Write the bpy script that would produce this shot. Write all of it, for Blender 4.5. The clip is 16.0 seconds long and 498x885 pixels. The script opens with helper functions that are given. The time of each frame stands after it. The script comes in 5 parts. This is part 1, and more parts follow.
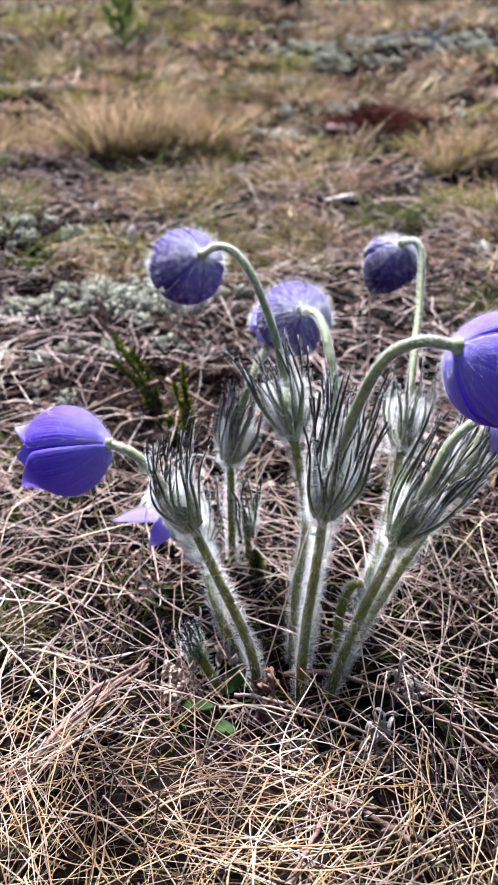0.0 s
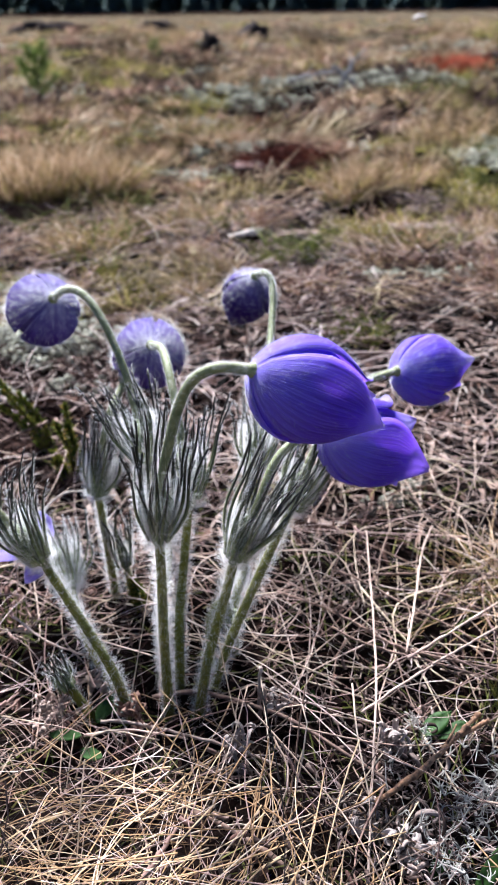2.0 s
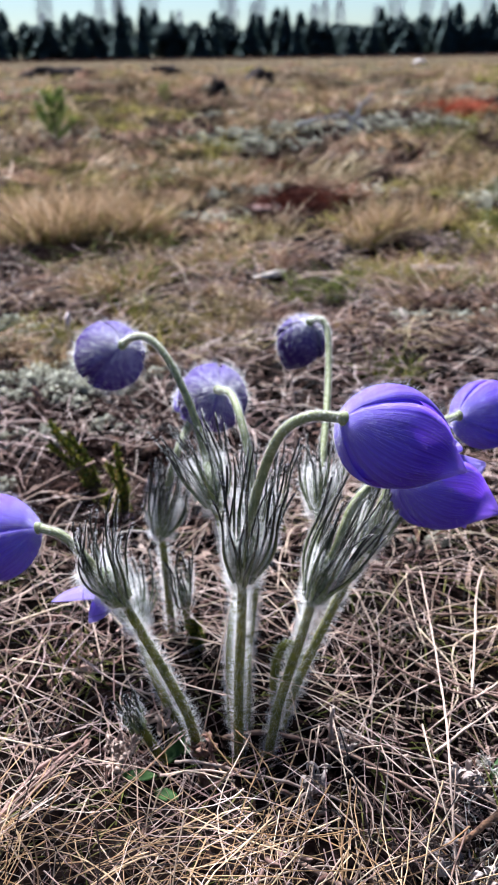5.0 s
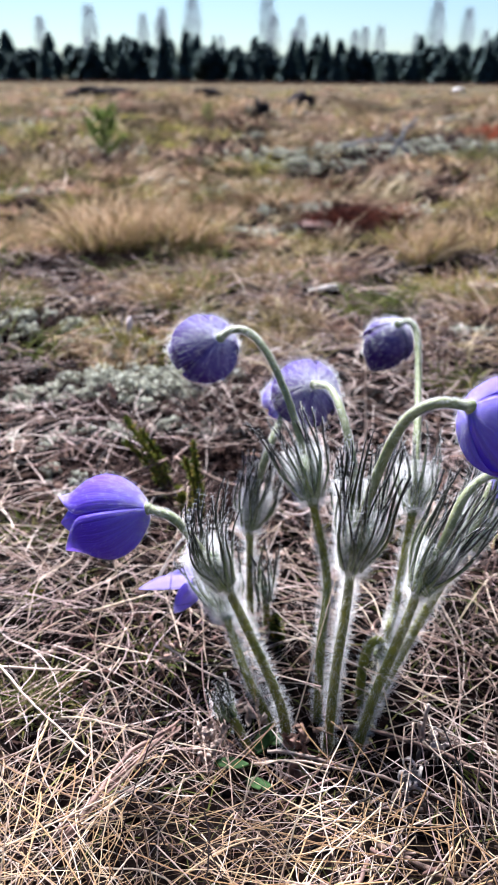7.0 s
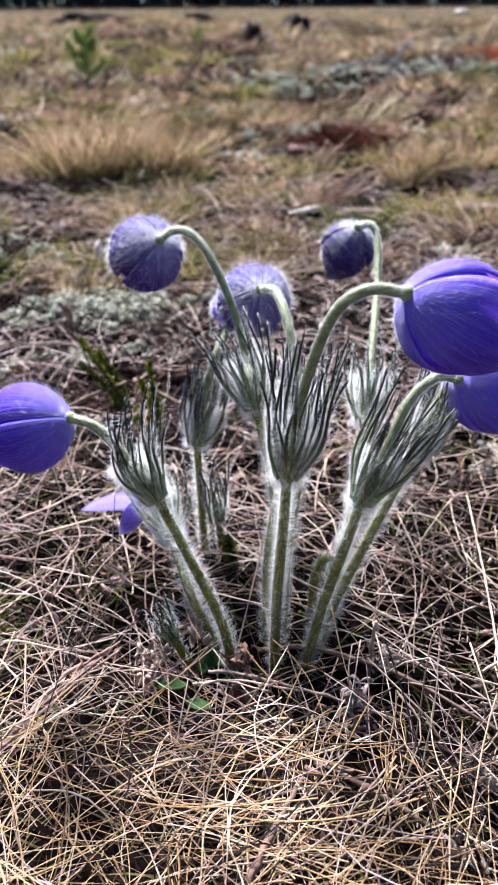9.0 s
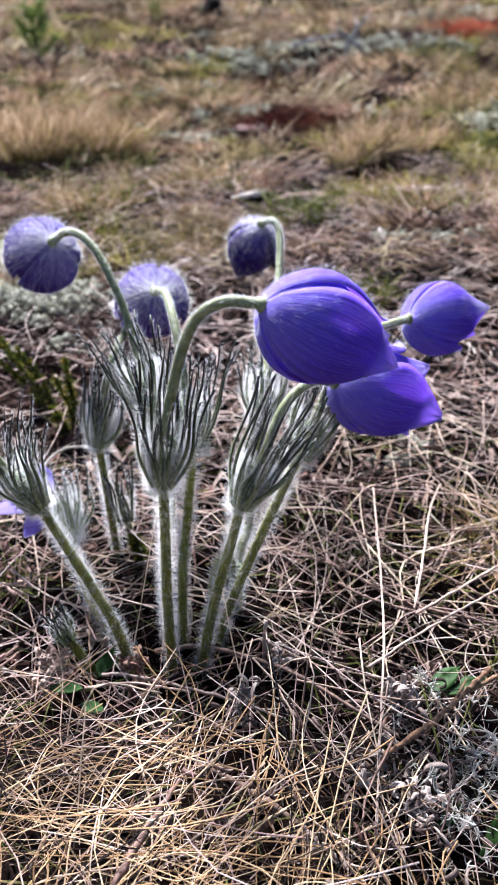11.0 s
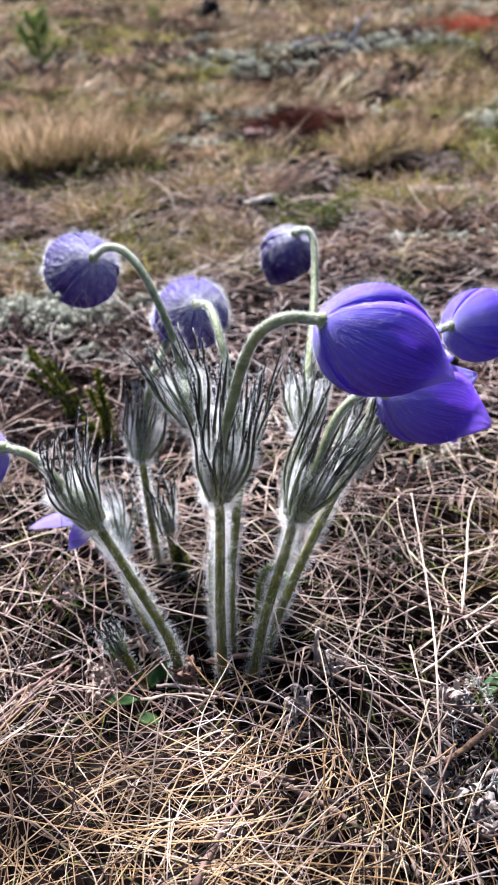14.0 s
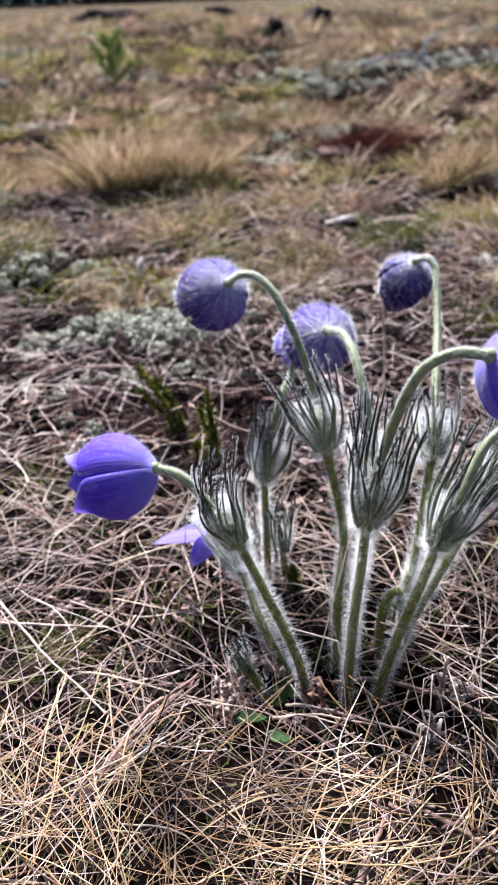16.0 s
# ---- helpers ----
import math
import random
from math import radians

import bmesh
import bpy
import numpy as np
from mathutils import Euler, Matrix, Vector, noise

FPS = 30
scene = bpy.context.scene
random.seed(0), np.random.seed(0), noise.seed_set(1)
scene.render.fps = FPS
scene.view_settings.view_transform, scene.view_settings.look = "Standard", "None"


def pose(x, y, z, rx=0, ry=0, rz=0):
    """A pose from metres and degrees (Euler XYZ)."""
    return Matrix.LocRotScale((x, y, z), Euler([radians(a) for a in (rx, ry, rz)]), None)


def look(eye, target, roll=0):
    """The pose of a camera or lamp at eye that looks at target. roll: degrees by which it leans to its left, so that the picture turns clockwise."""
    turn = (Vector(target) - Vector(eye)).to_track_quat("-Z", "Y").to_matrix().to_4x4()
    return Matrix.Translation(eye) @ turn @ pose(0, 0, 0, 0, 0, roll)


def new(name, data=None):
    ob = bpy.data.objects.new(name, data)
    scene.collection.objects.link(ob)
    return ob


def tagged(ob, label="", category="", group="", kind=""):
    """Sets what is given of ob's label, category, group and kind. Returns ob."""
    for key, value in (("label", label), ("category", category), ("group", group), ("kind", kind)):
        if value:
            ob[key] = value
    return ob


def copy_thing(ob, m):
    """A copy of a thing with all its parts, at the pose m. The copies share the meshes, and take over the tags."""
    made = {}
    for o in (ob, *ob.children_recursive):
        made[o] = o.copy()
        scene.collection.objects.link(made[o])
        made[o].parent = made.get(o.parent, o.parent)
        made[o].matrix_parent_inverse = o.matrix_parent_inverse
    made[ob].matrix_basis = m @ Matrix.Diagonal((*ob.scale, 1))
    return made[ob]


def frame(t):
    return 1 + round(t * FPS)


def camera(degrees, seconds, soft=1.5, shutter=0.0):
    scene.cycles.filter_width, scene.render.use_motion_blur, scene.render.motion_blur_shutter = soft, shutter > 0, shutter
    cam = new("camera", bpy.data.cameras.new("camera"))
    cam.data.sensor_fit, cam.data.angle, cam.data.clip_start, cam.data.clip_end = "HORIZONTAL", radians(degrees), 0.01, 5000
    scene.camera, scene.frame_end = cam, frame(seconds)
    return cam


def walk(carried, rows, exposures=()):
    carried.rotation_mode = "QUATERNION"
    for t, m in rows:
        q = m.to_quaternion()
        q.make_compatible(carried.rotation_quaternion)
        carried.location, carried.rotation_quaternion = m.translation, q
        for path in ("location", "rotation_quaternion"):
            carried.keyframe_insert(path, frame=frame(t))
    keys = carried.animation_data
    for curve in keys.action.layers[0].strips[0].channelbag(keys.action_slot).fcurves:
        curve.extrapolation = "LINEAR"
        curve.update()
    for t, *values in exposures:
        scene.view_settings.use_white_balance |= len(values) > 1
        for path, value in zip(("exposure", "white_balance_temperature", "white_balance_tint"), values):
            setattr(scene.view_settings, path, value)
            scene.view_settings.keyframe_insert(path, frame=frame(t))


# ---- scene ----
cam = camera(36.90, 16.0, soft=1.0)
PATH = [
    (0, -0.02057, -0.20248, 0.24076, 57.196, -0.954, 0.615),
    (0.5, -0.00997, -0.20677, 0.24243, 57.415, -1.295, -0.630),
    (1, 0.00043, -0.21034, 0.24349, 57.907, -1.083, -1.923),
    (1.5, 0.00925, -0.21353, 0.24460, 58.848, 0.018, -3.191),
    (2, 0.02138, -0.21654, 0.24557, 59.793, 0.683, -4.516),
    (2.5, 0.02451, -0.21696, 0.24975, 60.535, 1.157, -5.027),
    (3, 0.02229, -0.21921, 0.25461, 61.077, 1.733, -5.240),
    (3.2, 0.02050, -0.21623, 0.25791, 60.811, 1.864, -5.356),
    (5.3, -0.01153, -0.22252, 0.25293, 63.058, 0.320, -4.039),
    (5.5, -0.01495, -0.22396, 0.25379, 63.469, 0.001, -3.850),
    (6, -0.02953, -0.22371, 0.25591, 63.925, -0.554, -3.190),
    (6.5, -0.03687, -0.22473, 0.24865, 64.111, -0.512, -2.177),
    (7, -0.03914, -0.22599, 0.24381, 63.972, -0.352, -1.611),
    (7.5, -0.03267, -0.22395, 0.23354, 63.291, 0.037, -1.430),
    (8, -0.02876, -0.22207, 0.23005, 62.049, 0.155, -1.473),
    (8.5, -0.02200, -0.21949, 0.22837, 60.605, 0.319, -1.533),
    (9, -0.01423, -0.21467, 0.22286, 59.471, 0.366, -1.975),
    (9.5, -0.00317, -0.21261, 0.22577, 59.149, 0.440, -2.289),
    (10, 0.01014, -0.21364, 0.23223, 58.873, 0.583, -2.649),
    (10.2, 0.01524, -0.21427, 0.23144, 58.599, 0.501, -2.937),
    (12.3, 0.02272, -0.21086, 0.23255, 57.523, 0.582, -5.678),
    (12.5, 0.02529, -0.21225, 0.23198, 57.646, 0.828, -5.562),
    (13, 0.01942, -0.21177, 0.23194, 57.638, 0.988, -5.595),
    (13.5, 0.01101, -0.21046, 0.23385, 57.652, 1.054, -5.314),
    (14, 0.00200, -0.21171, 0.23699, 57.845, 1.527, -4.690),
    (14.5, -0.00756, -0.21219, 0.24058, 58.078, 1.476, -3.808),
    (15, -0.01525, -0.21162, 0.24264, 58.335, 1.470, -2.861),
    (15.5, -0.02479, -0.21203, 0.24597, 58.645, 1.603, -1.870),
    (16, -0.03349, -0.21319, 0.24530, 58.973, 1.864, -0.733),
]
EXPOSURE = 2.07
cam.data.dof.use_dof = True
cam.data.dof.focus_distance, cam.data.dof.aperture_fstop = 0.245, 26.0
# the filming camera opens and closes a little on the way
LIGHTER = [(0.0, 0.12), (1.5, 0.0), (2.5, -0.12), (3.0, -0.06), (5.5, -0.13), (6.0, -0.09), (6.5, -0.02), (7.0, 0.10), (7.5, 0.05), (8.0, 0.02), (10.0, 0.0), (12.5, 0.02), (16.0, -0.02)]
walk(cam, [(t, pose(*p)) for t, *p in PATH], [(t, EXPOSURE + e, 5920, 11) for t, e in LIGHTER])

# ---- light: thin bright cloud, soft sun from behind the plant ----
SUN_ELEVATION, SUN_AZIMUTH = radians(46), radians(-14)
world = bpy.data.worlds.new("sky")
scene.world = world
world.use_nodes = True
wn, wl = world.node_tree.nodes, world.node_tree.links
sky = wn.new("ShaderNodeTexSky")
sky.sky_type, sky.sun_disc = "NISHITA", False
sky.sun_elevation, sky.sun_rotation = SUN_ELEVATION, SUN_AZIMUTH
sky.air_density, sky.dust_density, sky.ozone_density = 1.0, 0.4, 2.0
tint = wn.new("ShaderNodeMix")
tint.data_type, tint.blend_type = "RGBA", "MULTIPLY"
tint.inputs[0].default_value, tint.inputs[7].default_value = 1.0, (0.86, 0.98, 1.08, 1)
wl.new(sky.outputs[0], tint.inputs[6])
wl.new(tint.outputs[2], wn["Background"].inputs[0])
wn["Background"].inputs[1].default_value = 0.024
sun_data = bpy.data.lights.new("sun", "SUN")
sun_data.energy, sun_data.angle, sun_data.color = 5.0, radians(15), (1.0, 0.97, 0.945)
sun_from = Vector((math.sin(SUN_AZIMUTH) * math.cos(SUN_ELEVATION), math.cos(SUN_AZIMUTH) * math.cos(SUN_ELEVATION), math.sin(SUN_ELEVATION)))
sun = new("sun", sun_data)
sun.matrix_world = look(sun_from * 50, (0, 0, 0))

# ---- materials ----
def material(name, rough=0.7, spec=0.3):
    m = bpy.data.materials.new(name)
    m.use_nodes = True
    b = m.node_tree.nodes["Principled BSDF"]
    b.inputs["Roughness"].default_value = rough
    b.inputs["Specular IOR Level"].default_value = spec
    return m, m.node_tree.nodes, m.node_tree.links, b


def ramp(nodes, stops):
    r = nodes.new("ShaderNodeValToRGB")
    e = r.color_ramp.elements
    while len(e) < len(stops):
        e.new(0.5)
    for el, (p, c) in zip(e, stops):
        el.position, el.color = p, (*c, 1)
    return r


def noise_tex(nodes, links, scale, detail=5, rough=0.6, coord="Object"):
    n = nodes.new("ShaderNodeTexNoise")
    n.inputs["Scale"].default_value, n.inputs["Detail"].default_value, n.inputs["Roughness"].default_value = scale, detail, rough
    c = nodes.new("ShaderNodeTexCoord")
    links.new(c.outputs[coord], n.inputs["Vector"])
    return n


def mix_rgb(nodes, links, fac, a, b, kind="MIX"):
    m = nodes.new("ShaderNodeMix")
    m.data_type, m.blend_type = "RGBA", kind
    for socket, v in ((m.inputs[0], fac), (m.inputs[6], a), (m.inputs[7], b)):
        if isinstance(v, (int, float)):
            socket.default_value = v
        elif isinstance(v, tuple):
            socket.default_value = (*v, 1)
        else:
            links.new(v, socket)
    return m.outputs[2]


def bump(nodes, links, b, height, strength, distance):
    n = nodes.new("ShaderNodeBump")
    n.inputs["Strength"].default_value, n.inputs["Distance"].default_value = strength, distance
    links.new(height, n.inputs["Height"])
    links.new(n.outputs[0], b.inputs["Normal"])


def translucent(m, colour, amount):
    """Lets part of the light through a thin leaf, petal or hair."""
    nodes, links = m.node_tree.nodes, m.node_tree.links
    t, mx = nodes.new("ShaderNodeBsdfTranslucent"), nodes.new("ShaderNodeMixShader")
    if isinstance(colour, tuple):
        t.inputs[0].default_value = (*colour, 1)
    else:
        links.new(colour, t.inputs[0])
    mx.inputs[0].default_value = amount
    links.new(nodes["Principled BSDF"].outputs[0], mx.inputs[1])
    links.new(t.outputs[0], mx.inputs[2])
    links.new(mx.outputs[0], nodes["Material Output"].inputs[0])


def island_material(name, stops, rough=0.75, through_light=0.0, patch=None, patch_scale=3.0, blotch=0.0, gloss=0.03):
    """Strands that each have a colour of their own; patch: a second ramp that takes over in patches of the ground."""
    m, n, l, b = material(name, rough, gloss)
    g = n.new("ShaderNodeNewGeometry")
    r = ramp(n, stops)
    l.new(g.outputs["Random Per Island"], r.inputs[0])
    colour = r.outputs[0]
    if patch:
        r2 = ramp(n, patch)
        l.new(g.outputs["Random Per Island"], r2.inputs[0])
        big = noise_tex(n, l, patch_scale, 3)
        edge = ramp(n, [(0.42, (0, 0, 0)), (0.58, (1, 1, 1))])
        l.new(big.outputs[0], edge.inputs[0])
        colour = mix_rgb(n, l, edge.outputs[0], colour, r2.outputs[0])
    if blotch:
        old = noise_tex(n, l, blotch, 4, 0.65)
        age = ramp(n, [(0.36, (0.45, 0.38, 0.34)), (0.48, (0.88, 0.85, 0.83)), (0.56, (1, 1, 1))])
        l.new(old.outputs[0], age.inputs[0])
        colour = mix_rgb(n, l, 1.0, colour, age.outputs[0], "MULTIPLY")
    fine = noise_tex(n, l, 900, 3)
    shade = ramp(n, [(0.3, (0.62, 0.58, 0.56)), (0.7, (1, 1, 1))])
    l.new(fine.outputs[0], shade.inputs[0])
    colour = mix_rgb(n, l, 1.0, colour, shade.outputs[0], "MULTIPLY")
    l.new(colour, b.inputs["Base Color"])
    if through_light:
        translucent(m, colour, through_light)
    return m


def plain_material(name, a, c, scale, rough=0.7, relief=0.0, depth=0.001, spec=0.3):
    m, n, l, b = material(name, rough, spec)
    t = noise_tex(n, l, scale, 6)
    r = ramp(n, [(0.3, a), (0.7, c)])
    l.new(t.outputs[0], r.inputs[0])
    l.new(r.outputs[0], b.inputs["Base Color"])
    if relief:
        bump(n, l, b, t.outputs[0], relief, depth)
    return m


def petal_material(name="violet_petal", pale=0.0, deepen=1.0):
    m, n, l, b = material(name, 0.7, 0.12)
    uv = n.new("ShaderNodeUVMap")
    sep = n.new("ShaderNodeSeparateXYZ")
    l.new(uv.outputs[0], sep.inputs[0])
    # fine veins that run along the petal
    mapping = n.new("ShaderNodeMapping")
    mapping.inputs["Scale"].default_value = (24, 1.3, 1)
    l.new(uv.outputs[0], mapping.inputs[0])
    vein = n.new("ShaderNodeTexNoise")
    vein.inputs["Scale"].default_value, vein.inputs["Detail"].default_value = 1.0, 3
    l.new(mapping.outputs[0], vein.inputs["Vector"])
    r = ramp(n, [(0.28, (0.04, 0.018, 0.24)), (0.5, (0.19, 0.09, 0.68)), (0.74, (0.42, 0.34, 0.95))])
    l.new(vein.outputs[0], r.inputs[0])
    # paler rim and tip, greyish foot
    rim = n.new("ShaderNodeMath")
    rim.operation = "ABSOLUTE"
    l.new(sep.outputs[0], rim.inputs[0])
    rr = ramp(n, [(0.86, (0, 0, 0)), (1.0, (0.45, 0.45, 0.45))])
    l.new(rim.outputs[0], rr.inputs[0])
    colour = mix_rgb(n, l, rr.outputs[0], r.outputs[0], (0.42, 0.35, 0.8))
    deep = ramp(n, [(0.25, (1, 1, 1)), (0.6, (0.74, 0.62, 0.86)), (0.86, (0.76, 0.66, 0.88)), (1.0, (1, 1, 1))])
    l.new(sep.outputs[1], deep.inputs[0])
    colour = mix_rgb(n, l, 1.0, colour, deep.outputs[0], "MULTIPLY")
    tip = ramp(n, [(0.0, (0, 0, 0)), (0.76, (0, 0, 0)), (0.98, (0.9, 0.9, 0.9))])
    l.new(sep.outputs[1], tip.inputs[0])
    colour = mix_rgb(n, l, tip.outputs[0], colour, (0.5, 0.45, 0.8))
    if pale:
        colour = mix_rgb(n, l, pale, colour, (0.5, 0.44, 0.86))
    # below 1, deepen puts the shade on a bell's near side into its colour
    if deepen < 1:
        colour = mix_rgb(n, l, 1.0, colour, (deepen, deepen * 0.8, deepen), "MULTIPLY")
    foot = ramp(n, [(0.0, (0.6, 0.6, 0.6)), (0.2, (0.32, 0.32, 0.32)), (0.46, (0, 0, 0))])
    l.new(sep.outputs[1], foot.inputs[0])
    colour = mix_rgb(n, l, foot.outputs[0], colour, tuple(v * deepen ** 0.4 for v in (0.41, 0.34, 0.84)))
    l.new(colour, b.inputs["Base Color"])
    b.inputs["Sheen Weight"].default_value = 0.04
    b.inputs["Sheen Roughness"].default_value = 0.4
    b.inputs["Sheen Tint"].default_value = (0.8, 0.78, 1, 1)
    bump(n, l, b, vein.outputs[0], 0.8, 0.0006)
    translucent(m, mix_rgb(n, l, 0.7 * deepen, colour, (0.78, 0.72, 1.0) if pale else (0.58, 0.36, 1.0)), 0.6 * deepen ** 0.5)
    return m


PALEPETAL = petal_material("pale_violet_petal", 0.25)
# shaded copies of the violet petal, for the bells seen from their shade side
SHADEDPETAL = petal_material("shaded_violet_petal", deepen=0.32)
DEEPSHADEPETAL = petal_material("deep_shade_violet_petal", deepen=0.2)
PETAL = petal_material()
HAIR, n, l, b = material("silver_hair", 0.5, 0.4)
b.inputs["Base Color"].default_value = (1.0, 0.99, 1.0, 1)
translucent(HAIR, (1.0, 0.99, 1.0), 0.6)
STEM = plain_material("downy_stem", (0.06, 0.068, 0.008), (0.2, 0.2, 0.032), 260, 0.6, 0.4, 0.0004)
PEDICEL = plain_material("pale_green_pedicel", (0.1, 0.12, 0.045), (0.25, 0.27, 0.14), 300, 0.6, 0.3, 0.0003)
BRACT, n, l, b = material("silky_bract", 0.5, 0.3)
uv, sep, edge = n.new("ShaderNodeUVMap"), n.new("ShaderNodeSeparateXYZ"), n.new("ShaderNodeMath")
edge.operation = "ABSOLUTE"
l.new(uv.outputs[0], sep.inputs[0])
l.new(sep.outputs[0], edge.inputs[0])
body, margin = ramp(n, [(0.0, (0.2, 0.24, 0.1)), (0.32, (0.13, 0.16, 0.065)), (0.6, (0.035, 0.037, 0.022)), (1.0, (0.015, 0.011, 0.012))]), ramp(n, [(0.35, (0, 0, 0)), (0.8, (0.7, 0.7, 0.7))])
l.new(sep.outputs[1], body.inputs[0])
l.new(edge.outputs[0], margin.inputs[0])
l.new(mix_rgb(n, l, margin.outputs[0], body.outputs[0], (0.008, 0.011, 0.008)), b.inputs["Base Color"])
CUP = plain_material("bract_cup", (0.05, 0.07, 0.025), (0.15, 0.19, 0.09), 500, 0.6, 0.3, 0.0003)
STAMEN = plain_material("yellow_stamen", (0.6, 0.42, 0.05), (0.75, 0.6, 0.12), 400)
GREEN = plain_material("green_leaf", (0.008, 0.028, 0.006), (0.03, 0.07, 0.015), 220, 0.6, 0.3, 0.0004, 0.12)
DRYLEAF = plain_material("dry_leaf", (0.16, 0.1, 0.075), (0.5, 0.4, 0.35), 160, 0.75, 0.5, 0.0008)
REDLEAF = plain_material("reddish_dry_leaf", (0.06, 0.022, 0.016), (0.42, 0.25, 0.19), 220, 0.75, 0.6, 0.0008)
PURPLESTALK = plain_material("purplish_stalk", (0.08, 0.045, 0.038), (0.28, 0.17, 0.14), 200, 0.7, 0.5, 0.0006)
PALELEAF = plain_material("pale_lilac_leaf", (0.34, 0.27, 0.28), (0.66, 0.56, 0.58), 90, 0.75, 0.4, 0.001)
GREYLEAF = plain_material("grey_dry_leaf", (0.16, 0.12, 0.11), (0.7, 0.6, 0.55), 170, 0.75, 0.5, 0.0008)
TWIG = plain_material("dark_twig", (0.06, 0.035, 0.028), (0.28, 0.18, 0.14), 240, 0.8, 0.6, 0.0008)
WOOD = plain_material("weathered_wood", (0.3, 0.25, 0.22), (0.62, 0.57, 0.53), 60, 0.8, 0.6, 0.002)
WOODSTRAW = plain_material("pale_stalk", (0.28, 0.19, 0.15), (0.66, 0.51, 0.42), 130, 0.65, 0.4, 0.0004)
GREYWOOD = plain_material("grey_branch", (0.1, 0.095, 0.1), (0.3, 0.29, 0.31), 40, 0.8, 0.5, 0.003)
STUMP = plain_material("dark_stump", (0.006, 0.005, 0.006), (0.04, 0.03, 0.03), 14, 0.95, 0.7, 0.02, 0.03)
REDMOSS = plain_material("red_moss", (0.022, 0.008, 0.008), (0.11, 0.035, 0.026), 60, 0.9, 0.8, 0.01)
BROWNSTALK = plain_material("orange_brown_stalk", (0.03, 0.014, 0.01), (0.46, 0.25, 0.14), 330, 0.75, 0.9, 0.0008)
STONE = plain_material("pale_stone", (0.3, 0.27, 0.26), (0.5, 0.47, 0.45), 6, 0.8, 0.5, 0.02)
# lighter and bluer than needles are: distance haze is put into the colour
NEEDLES = plain_material("spruce_needles", (0.055, 0.085, 0.09), (0.11, 0.15, 0.15), 0.3, 0.9, 0.0, 0.001, 0.05)
translucent(NEEDLES, (0.06, 0.1, 0.08), 0.15)
BARK = plain_material("bark", (0.08, 0.07, 0.065), (0.2, 0.18, 0.17), 3, 0.85, 0.5, 0.02)
BIRCHTWIG = plain_material("bare_birch_twigs", (0.2, 0.21, 0.25), (0.34, 0.36, 0.42), 1.0, 0.8)
# the near-black share of strands paints the shade deep in the straw
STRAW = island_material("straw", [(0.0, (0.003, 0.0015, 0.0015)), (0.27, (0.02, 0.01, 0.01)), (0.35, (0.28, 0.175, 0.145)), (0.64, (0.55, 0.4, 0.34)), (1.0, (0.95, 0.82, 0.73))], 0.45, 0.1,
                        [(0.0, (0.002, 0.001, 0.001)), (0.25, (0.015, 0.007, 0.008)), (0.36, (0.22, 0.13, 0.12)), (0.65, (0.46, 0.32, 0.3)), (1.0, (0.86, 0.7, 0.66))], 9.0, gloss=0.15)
MATTED = island_material("matted_grass", [(0.0, (0.03, 0.018, 0.014)), (0.3, (0.34, 0.21, 0.155)), (0.65, (0.88, 0.63, 0.47)), (1.0, (0.97, 0.83, 0.69))], 0.75, 0.15,
                         [(0.0, (0.02, 0.018, 0.008)), (0.4, (0.27, 0.23, 0.1)), (1.0, (0.9, 0.77, 0.5))], 3.0, 7.0)
STALK, n, l, b = material("loose_stalk", 0.55, 0.3)
info = n.new("ShaderNodeObjectInfo")
r = ramp(n, [(0.0, (0.22, 0.13, 0.1)), (0.4, (0.46, 0.33, 0.26)), (0.75, (0.64, 0.5, 0.4)), (1.0, (0.78, 0.64, 0.46))])
l.new(info.outputs["Random"], r.inputs[0])
grain = noise_tex(n, l, 500, 4)
shade = ramp(n, [(0.3, (0.6, 0.55, 0.52)), (0.65, (1, 1, 1))])
l.new(grain.outputs[0], shade.inputs[0])
l.new(mix_rgb(n, l, 1.0, r.outputs[0], shade.outputs[0], "MULTIPLY"), b.inputs["Base Color"])
GOLD = island_material("golden_straw", [(0.0, (0.006, 0.004, 0.002)), (0.14, (0.04, 0.022, 0.012)), (0.33, (0.36, 0.21, 0.105)), (0.65, (0.58, 0.385, 0.215)), (1.0, (0.88, 0.68, 0.46))], 0.5, 0.1, gloss=0.15)
MEADOW = island_material("meadow_grass", [(0.0, (0.01, 0.007, 0.005)), (0.35, (0.12, 0.08, 0.05)), (0.58, (0.6, 0.43, 0.3)), (1.0, (0.9, 0.74, 0.58))], 0.75, 0.2,
                         [(0.0, (0.01, 0.01, 0.004)), (0.4, (0.22, 0.17, 0.07)), (1.0, (0.85, 0.68, 0.42))], 2.2, 6.0)
TUFTGRASS = island_material("tuft_grass", [(0.0, (0.05, 0.035, 0.012)), (0.3, (0.22, 0.145, 0.075)), (0.65, (0.44, 0.3, 0.185)), (1.0, (0.74, 0.56, 0.4))], 0.7, 0.4)
PINKGRASS = island_material("pinkish_dead_grass", [(0.0, (0.06, 0.03, 0.022)), (0.3, (0.22, 0.12, 0.085)), (0.65, (0.5, 0.31, 0.22)), (1.0, (0.85, 0.62, 0.48))], 0.7, 0.35)
OLIVEGRASS = island_material("olive_grass", [(0.0, (0.05, 0.05, 0.012)), (0.35, (0.17, 0.16, 0.035)), (0.7, (0.36, 0.32, 0.085)), (1.0, (0.66, 0.55, 0.24))], 0.7, 0.4)
FRESHGRASS = island_material("fresh_grass", [(0.0, (0.05, 0.07, 0.015)), (0.6, (0.15, 0.17, 0.045)), (1.0, (0.34, 0.32, 0.13))], 0.6, 0.25)
